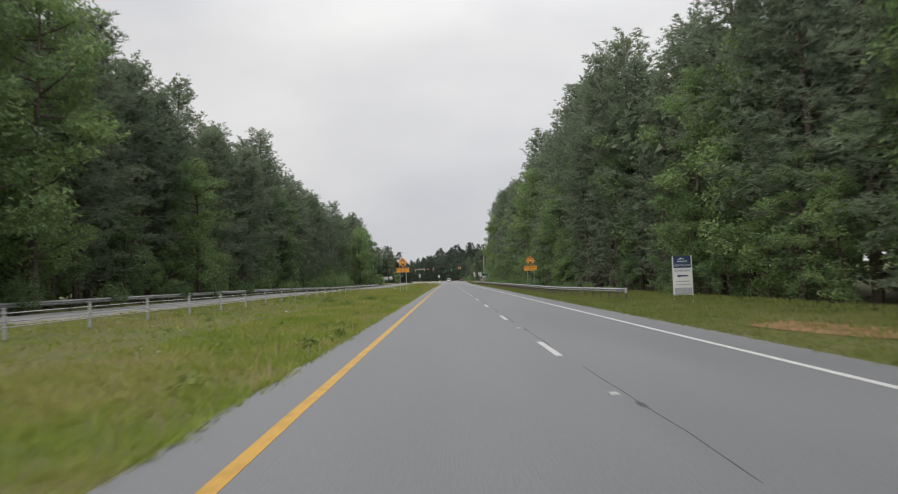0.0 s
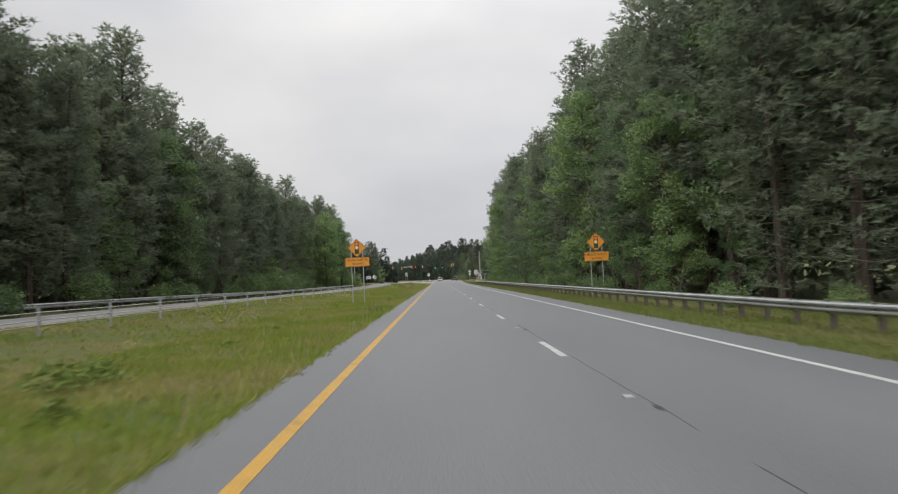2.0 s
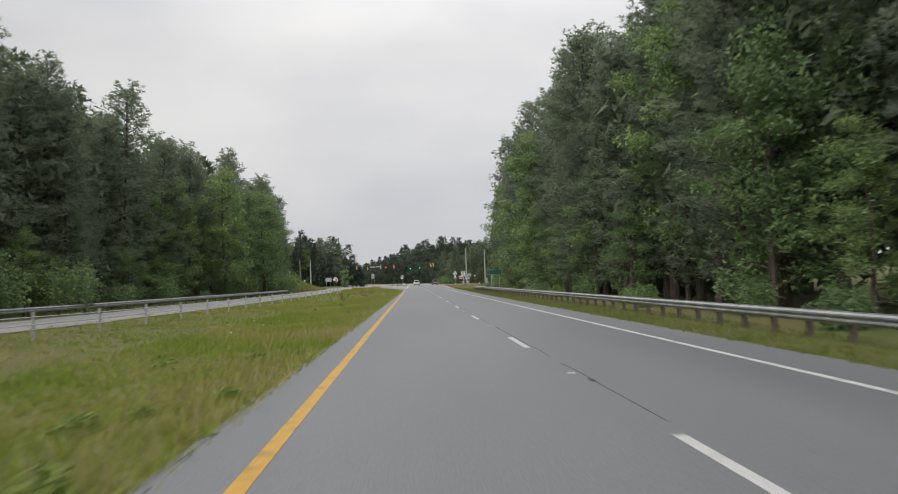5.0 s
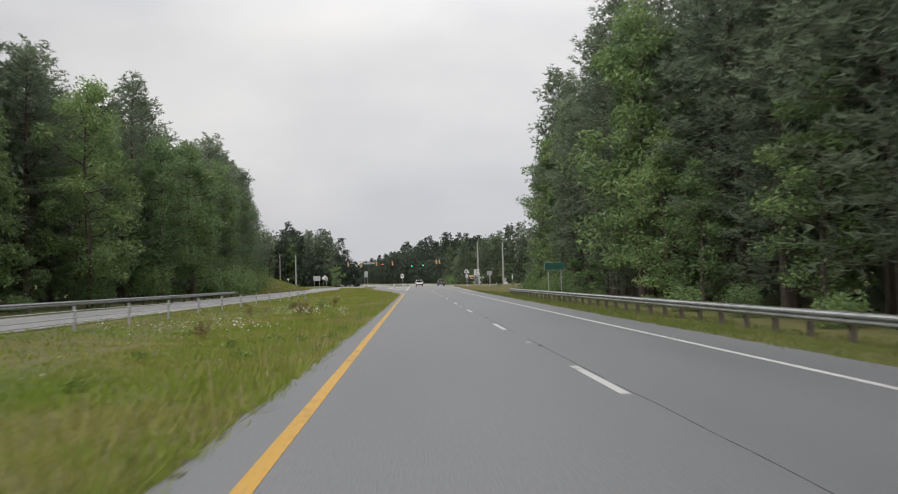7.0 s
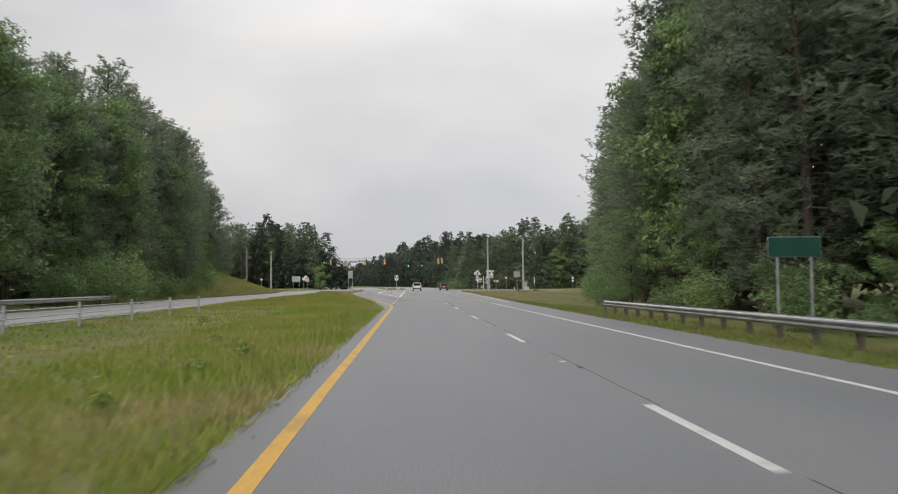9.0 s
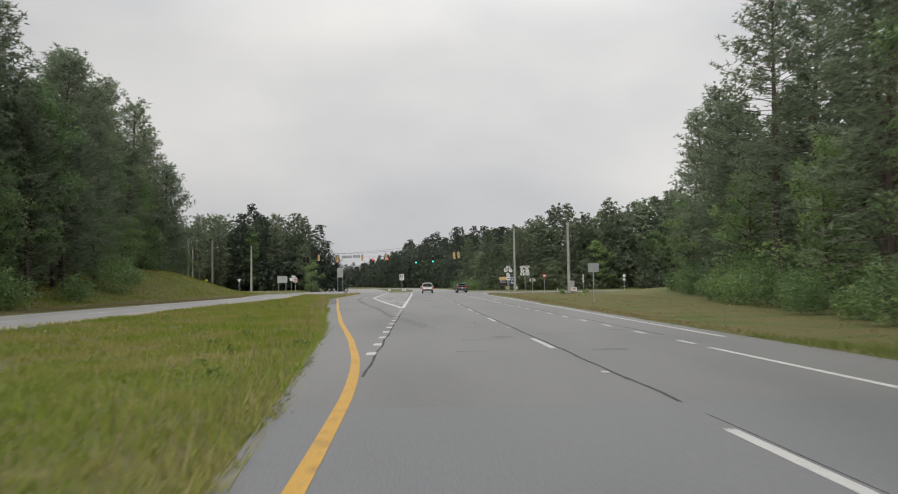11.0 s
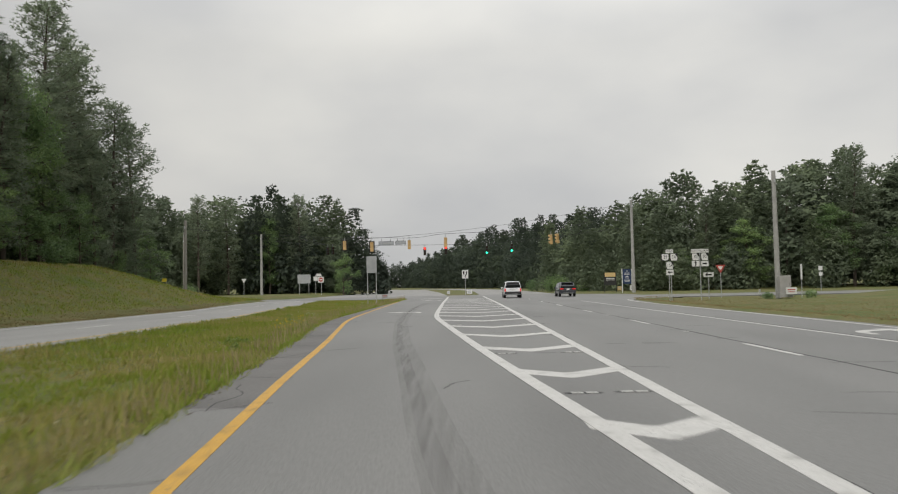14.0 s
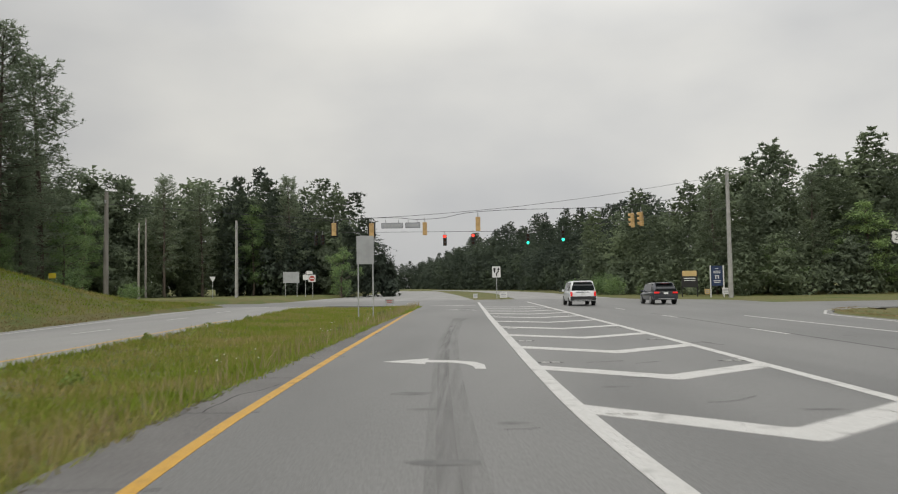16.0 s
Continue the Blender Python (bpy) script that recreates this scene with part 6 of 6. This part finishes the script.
plate(ow, "panel", shifted(rounded(0.9, 0.4, 0.03), 0, 2.0), M_SIGN_WHITE, -0.012)
plate(ow, "arrow", arrow_outline(0.0, 2.0, 0.6, "left"), M_SIGN_BLACK, -0.018, 0.005)


def signal_head(x, y, z, rz, lit, housing, label, faces=3, plate_behind=False, roll=0.0):
    """Three stacked lamp boxes with visors, hung from a wire."""
    s = thing("traffic_signal", x, y, z, rz, label=label, category="traffic light", group="signals over the crossing")
    pitch = 0.40
    for i in range(faces):
        zz = (1 - i) * pitch
        bm = bmesh.new()
        box(bm, (0, 0, zz), (0.40, 0.26, pitch - 0.015), 0.03)
        sec = part("section", bm, housing, s)
        bm = bmesh.new()
        bmesh.ops.create_cone(bm, cap_ends=True, segments=18, radius1=0.155, radius2=0.155, depth=0.03, matrix=Matrix.Translation((0, -0.14, zz)) @ Matrix.Rotation(radians(90), 4, "X"))
        lens = {0: "red", 1: "amber", 2: "green"}[i]
        m = M_LENS_RED if lit == lens == "red" else M_LENS_GREEN if lit == lens == "green" else M_LENS_OFF
        part("lens", bm, m, sec, lens + " lens, lit" if lit == lens else "")
        v, f = [], []
        for k in range(13):
            a = radians(-20 + 220 * k / 12)
            v += [(0.175 * math.cos(a), -0.13, zz + 0.175 * math.sin(a)), (0.175 * math.cos(a), -0.34 + 0.05 * math.cos(a) ** 2, zz + 0.175 * math.sin(a)), (0.165 * math.cos(a), -0.13, zz + 0.165 * math.sin(a)), (0.165 * math.cos(a), -0.34 + 0.05 * math.cos(a) ** 2, zz + 0.165 * math.sin(a))]
        for k in range(12):
            o = 4 * k
            f += [(o, o + 1, o + 5, o + 4), (o + 3, o + 2, o + 6, o + 7), (o + 1, o + 3, o + 7, o + 5)]
        raw("visor", v, f, housing, sec)
    bm = bmesh.new()
    rod(bm, (0, 0, pitch * 1.4), (0, 0, pitch * 1.5 + 0.42), 0.035, n=8)
    part("hanger", bm, M_GALV, s)
    if plate_behind:
        bm = bmesh.new()
        for cx, cz, w, h in ((-0.27, 0, 0.13, 1.46), (0.27, 0, 0.13, 1.46), (0, 0.665, 0.41, 0.13), (0, -0.665, 0.41, 0.13)):
            box(bm, (cx, -0.10, cz), (w, 0.012, h), 0.004)
        part("backplate", bm, M_HEAD_BLACK, s, "black backplate round the lamps")
    bm = bmesh.new()
    box(bm, (0, 0.14, 0), (0.10, 0.03, pitch * 2.7), 0.01)
    part("rear_rib", bm, housing, s)
    if roll:
        s.matrix_basis = s.matrix_basis @ pose(0, 0, 0.9, 0, roll, 0) @ pose(0, 0, -0.9)
    return s


for x, y, z, rz, lit, hm, lb in ((-10.4, 402.1, 6.62, 0, "red", M_HEAD_BLACK, "black signal head showing red"), (-7.35, 402.8, 6.72, 0, "red", M_HEAD_BLACK, "black signal head showing red"),
                                 (-1.3, 404.1, 6.72, 0, "green", M_HEAD_BLACK, "black signal head showing green"), (2.2, 400.9, 6.80, 0, "green", M_HEAD_BLACK, "black signal head showing green"),
                                 (-20.2, 389.8, 7.03, 176, "", M_HEAD_YELLOW, "yellow signal head with a black backplate, seen from its back"), (-16.1, 385.3, 6.55, 184, "", M_HEAD_YELLOW, "yellow signal head with a black backplate, seen from its back"),
                                 (-11.8, 390.2, 6.98, 180, "", M_HEAD_YELLOW, "yellow signal head seen from its back"), (-6.9, 384.4, 6.85, 180, "", M_HEAD_YELLOW, "yellow signal head seen from its back"),
                                 (5.9, 383.4, 6.85, 248, "", M_HEAD_YELLOW, "yellow signal head seen from behind"), (6.75, 384.0, 7.0, 242, "", M_HEAD_YELLOW, "yellow signal head seen from behind"),
                                 (-25.9, 408.9, 7.3, 30, "", M_HEAD_BLACK, "dark unlit signal head"), (-25.1, 408.9, 7.35, 30, "", M_HEAD_BLACK, "dark unlit signal head")):
    signal_head(x, y, z, rz, lit, hm, lb, plate_behind="backplate" in lb, roll=9.0 if "behind" in lb else 0.0)


def wire(name, pts, r, label):
    cu = bpy.data.curves.new(name, "CURVE")
    cu.dimensions, cu.bevel_depth, cu.bevel_resolution, cu.resolution_u = "3D", r, 1, 6
    sp = cu.splines.new("BEZIER")
    sp.bezier_points.add(len(pts) - 1)
    for bp_, p in zip(sp.bezier_points, pts):
        bp_.co, bp_.handle_left_type, bp_.handle_right_type = p, "AUTO", "AUTO"
    cu.materials.append(M_WIRE)
    return tagged(new(name, cu), label, "cable")


wire("span_wire", [(-41.7, 428.8, 10.6), (-25.5, 408.9, 8.25), (-10.4, 402.1, 7.55), (-7.35, 402.8, 7.58), (-1.3, 404.1, 7.6), (2.2, 400.9, 7.68), (19.4, 400.2, 9.4)], 0.022, "black span wire over the crossing")
wire("span_wire", [(-39.6, 385.7, 9.3), (-20.2, 389.8, 8.0), (-14.5, 386.9, 7.75), (-11.8, 390.2, 7.86), (-6.9, 384.4, 7.9), (6.2, 383.8, 8.2), (19.4, 400.2, 12.4)], 0.022, "black span wire over the crossing")
wire("span_wire", [(-41.7, 428.8, 11.0), (-16.1, 385.3, 7.6), (-11, 387, 8.0), (0, 391, 9.3), (19.4, 400.2, 12.8)], 0.018, "black span wire over the crossing")
wire("service_cable", [(19.4, 400.2, 13.0), (60, 413, 13.6), (102, 416, 14.5)], 0.02, "thin black overhead service cable")
wire("service_cable", [(-39.6, 385.7, 10.1), (-60.8, 442.1, 12.8)], 0.015, "thin black overhead service cable")
wire("guy_wire", [(-25.9, 408.9, 8.2), (-30.5, 410.1, 9.4)], 0.03, "short slanted steel guy wire")


def name_blade(x, y, z, w, rz):
    s = thing("street_name_sign", x, y, z, rz, label="long pale street-name panel hung from a span wire", category="road sign")
    plate(s, "panel", rounded(w, 0.48, 0.04), M_TRIM, -0.02, 0.03)
    plate(s, "face", rounded(w - 0.06, 0.42, 0.03), M_GREYBAR, -0.026, 0.005)
    for k in range(5):
        bars(s, "text_bar", w * (k - 2) * 0.155, -0.030, 0.01, w * 0.11, 0.17, M_SIGN_BACK)
    for px_ in (-w * 0.3, w * 0.3):
        bm = bmesh.new()
        rod(bm, (px_, 0, 0.2), (px_, 0, 0.52), 0.02, n=6)
        part("hanger", bm, M_WIRE, s)


name_blade(-14.45, 386.6, 7.02, 1.9, 0)
name_blade(-12.75, 388.1, 7.15, 1.35, 0)


# ---- vehicles ----
def loft(name, sections, mat, parent, label="", smooth_faces=True):
    """A closed skin over rings of equal length."""
    v, f = [], []
    n = len(sections[0])
    for s in sections:
        v += s
    for j in range(len(sections) - 1):
        for i in range(n):
            k = (i + 1) % n
            f.append((j * n + i, j * n + k, (j + 1) * n + k, (j + 1) * n + i))
    f += [tuple(range(n))[::-1], tuple((len(sections) - 1) * n + i for i in range(n))]
    ob = raw(name, v, f, mat, parent, label)
    bm = bmesh.new()
    bm.from_mesh(ob.data)
    bmesh.ops.recalc_face_normals(bm, faces=bm.faces)
    bm.to_mesh(ob.data)
    bm.free()
    if smooth_faces:
        ob.data.polygons.foreach_set("use_smooth", [True] * len(ob.data.polygons))
        mod = ob.modifiers.new("soft_edges", "BEVEL")
        mod.width, mod.segments, mod.limit_method, mod.angle_limit = 0.04, 3, "ANGLE", radians(28)
    return ob


def ring(y, halfw, z0, z1, tuck=0.06):
    """One cross-section of a car body, from sill to shoulder."""
    w = halfw
    return [(-w + tuck, y, z0), (-w, y, z0 + (z1 - z0) * 0.3), (-w, y, z0 + (z1 - z0) * 0.72), (-w + tuck, y, z1), (w - tuck, y, z1), (w, y, z0 + (z1 - z0) * 0.72), (w, y, z0 + (z1 - z0) * 0.3), (w - tuck, y, z0)]


def roof_ring(y, wb, wt, z0, z1):
    return [(-wb, y, z0), (-wb + (wb - wt) * 0.5, y, z0 + (z1 - z0) * 0.55), (-wt, y, z1 - 0.06), (-wt + 0.12, y, z1), (wt - 0.12, y, z1), (wt, y, z1 - 0.06), (wb - (wb - wt) * 0.5, y, z0 + (z1 - z0) * 0.55), (wb, y, z0)]


def suv(x, y, rz, paint, L, W, H, boxy, label, lamp_wide):
    """A sport-utility vehicle, tail towards the camera."""
    c = thing("suv", x, y, 0.0, rz, label=label, category="car")
    h = W / 2
    belt = H * 0.60
    rear = -L / 2
    loft("body", [ring(rear, h * 0.93, 0.48, belt * 0.97), ring(rear + 0.12, h * 0.985, 0.36, belt), ring(rear + 0.9, h, 0.33, belt), ring(0.1, h, 0.33, belt * 0.985), ring(L / 2 - 1.3, h * 0.99, 0.33, belt * 0.95), ring(L / 2 - 0.35, h * 0.95, 0.36, belt * 0.86), ring(L / 2, h * 0.84, 0.45, belt * 0.72)], paint, c)
    slope = 0.22 if boxy else 0.55
    loft("cabin", [roof_ring(rear + 0.06, h * 0.93, h * 0.80, belt * 0.97, H * (0.80 if boxy else 0.72)), roof_ring(rear + 0.10 + slope, h * 0.95, h * 0.76, belt * 0.97, H), roof_ring(-0.1, h * 0.96, h * 0.78, belt * 0.97, H * 1.0), roof_ring(L * 0.16, h * 0.95, h * 0.76, belt * 0.96, H * 0.965), roof_ring(L * 0.30, h * 0.93, h * 0.80, belt * 0.93, belt * 1.0)], paint, c)
    zt, zb = H * 0.925, belt * 1.03
    yb, yt = rear + 0.02, rear + (0.17 if boxy else 0.44)
    zm, ym = H * (0.80 if boxy else 0.72), rear + 0.025
    v = [(-h * 0.84, yb, zb), (h * 0.84, yb, zb), (h * 0.78, ym, zm), (-h * 0.78, ym, zm), (h * 0.68, yt, zt), (-h * 0.68, yt, zt)]
    raw("rear_window", v + [(a, b + 0.06, d) for a, b, d in v], [(0, 1, 2, 3), (3, 2, 4, 5), (0, 6, 7, 1), (1, 7, 8, 2), (2, 8, 10, 4), (4, 10, 11, 5), (5, 11, 9, 3), (3, 9, 6, 0)], M_CAR_GLASS, c, "dark tinted rear window")
    bm = bmesh.new()
    box(bm, (0, rear + slope * 0.75 + 0.02, H * 0.972), (W * 0.70, 0.34, 0.045), 0.015)
    part("spoiler", bm, paint, c)
    bm = bmesh.new()
    box(bm, (0, rear + slope * 0.75 - 0.145, H * 0.955), (W * 0.30, 0.02, 0.025), 0.005)
    part("brake_lamp", bm, M_LAMP_OFF, c)
    for s in (-1, 1):
        v = [(s * h * 0.985, rear + 0.75, zb), (s * h * 0.985, L * 0.20, belt * 0.99), (s * h * 0.86, L * 0.13, H * 0.93), (s * h * 0.83, rear + 0.55 + slope * 0.6, H * 0.935)]
        raw("side_window", v + [(a - s * 0.04, b, d) for a, b, d in v], [(0, 1, 2, 3), (0, 4, 5, 1), (1, 5, 6, 2), (2, 6, 7, 3), (3, 7, 4, 0)], M_CAR_GLASS, c)
        bm = bmesh.new()
        if lamp_wide:
            box(bm, (s * h * 0.72, rear + 0.02, belt * 0.90), (h * 0.40, 0.14, 0.13), 0.03)
        else:
            box(bm, (s * h * 0.865, rear + 0.04, belt * 0.80), (h * 0.15, 0.16, 0.34), 0.03)
        part("tail_lamp", bm, M_TAIL, c, "red tail lamp, lit")
        bm = bmesh.new()
        box(bm, (s * (h + 0.09), L * 0.17, belt * 1.02), (0.20, 0.12, 0.16), 0.04)
        part("door_mirror", bm, paint, c)
        bm = bmesh.new()
        box(bm, (s * h * 0.74, -0.2, H * 1.008), (0.04, L * 0.42, 0.03), 0.01)
        part("roof_rail", bm, M_TRIM, c)
        for yy in (rear + L * 0.19, L / 2 - L * 0.19):
            bm = bmesh.new()
            q = Matrix.Translation((s * (h - 0.13), yy, 0.37)) @ Matrix.Rotation(radians(90), 4, "Y")
            r = bmesh.ops.create_cone(bm, cap_ends=True, segments=28, radius1=0.37, radius2=0.37, depth=0.26, matrix=q)
            bmesh.ops.bevel(bm, geom=[e for e in bm.edges if len(e.link_faces) == 2 and e.calc_face_angle(0) > 1.0], offset=0.035, segments=2, affect="EDGES")
            w = part("wheel", bm, M_RUBBER, c, "black tyre")
            bm = bmesh.new()
            bmesh.ops.create_cone(bm, cap_ends=True, segments=22, radius1=0.255, radius2=0.235, depth=0.03, matrix=Matrix.Translation((s * 0.128, 0, 0)) @ Matrix.Translation((s * (h - 0.13), yy, 0.37)) @ Matrix.Rotation(radians(90), 4, "Y"))
            part("rim", bm, M_RIM, w)
    bm = bmesh.new()
    box(bm, (0, rear + 0.05, 0.56), (W * 0.93, 0.20, 0.30), 0.04)
    part("bumper", bm, M_TRIM if boxy else paint, c)
    bm = bmesh.new()
    box(bm, (0, rear + 0.02, 0.42), (W * 0.66, 0.16, 0.07), 0.02)
    part("skid_strip", bm, M_CHROME, c, "bright lower trim strip")
    bm = bmesh.new()
    box(bm, (0, rear - 0.005, belt * (0.80 if boxy else 0.86)), (0.32, 0.03, 0.16), 0.006)
    part("number_plate", bm, M_PLATE, c)
    bm = bmesh.new()
    box(bm, (0, rear - 0.01, belt * 0.92 if boxy else belt * 0.95), (W * 0.52, 0.03, 0.035), 0.008)
    part("tailgate_strip", bm, M_TRIM if boxy else M_CHROME, c)
    return c


suv(0.72, 379.0, 0, M_CAR_WHITE, 4.95, 2.0, 1.85, True, "silver-white boxy suv with red tail lamps lit", False)
suv(6.9, 379.5, 1, M_CAR_DARK, 4.65, 1.9, 1.64, False, "dark grey rounded suv with tail lamps lit", True)
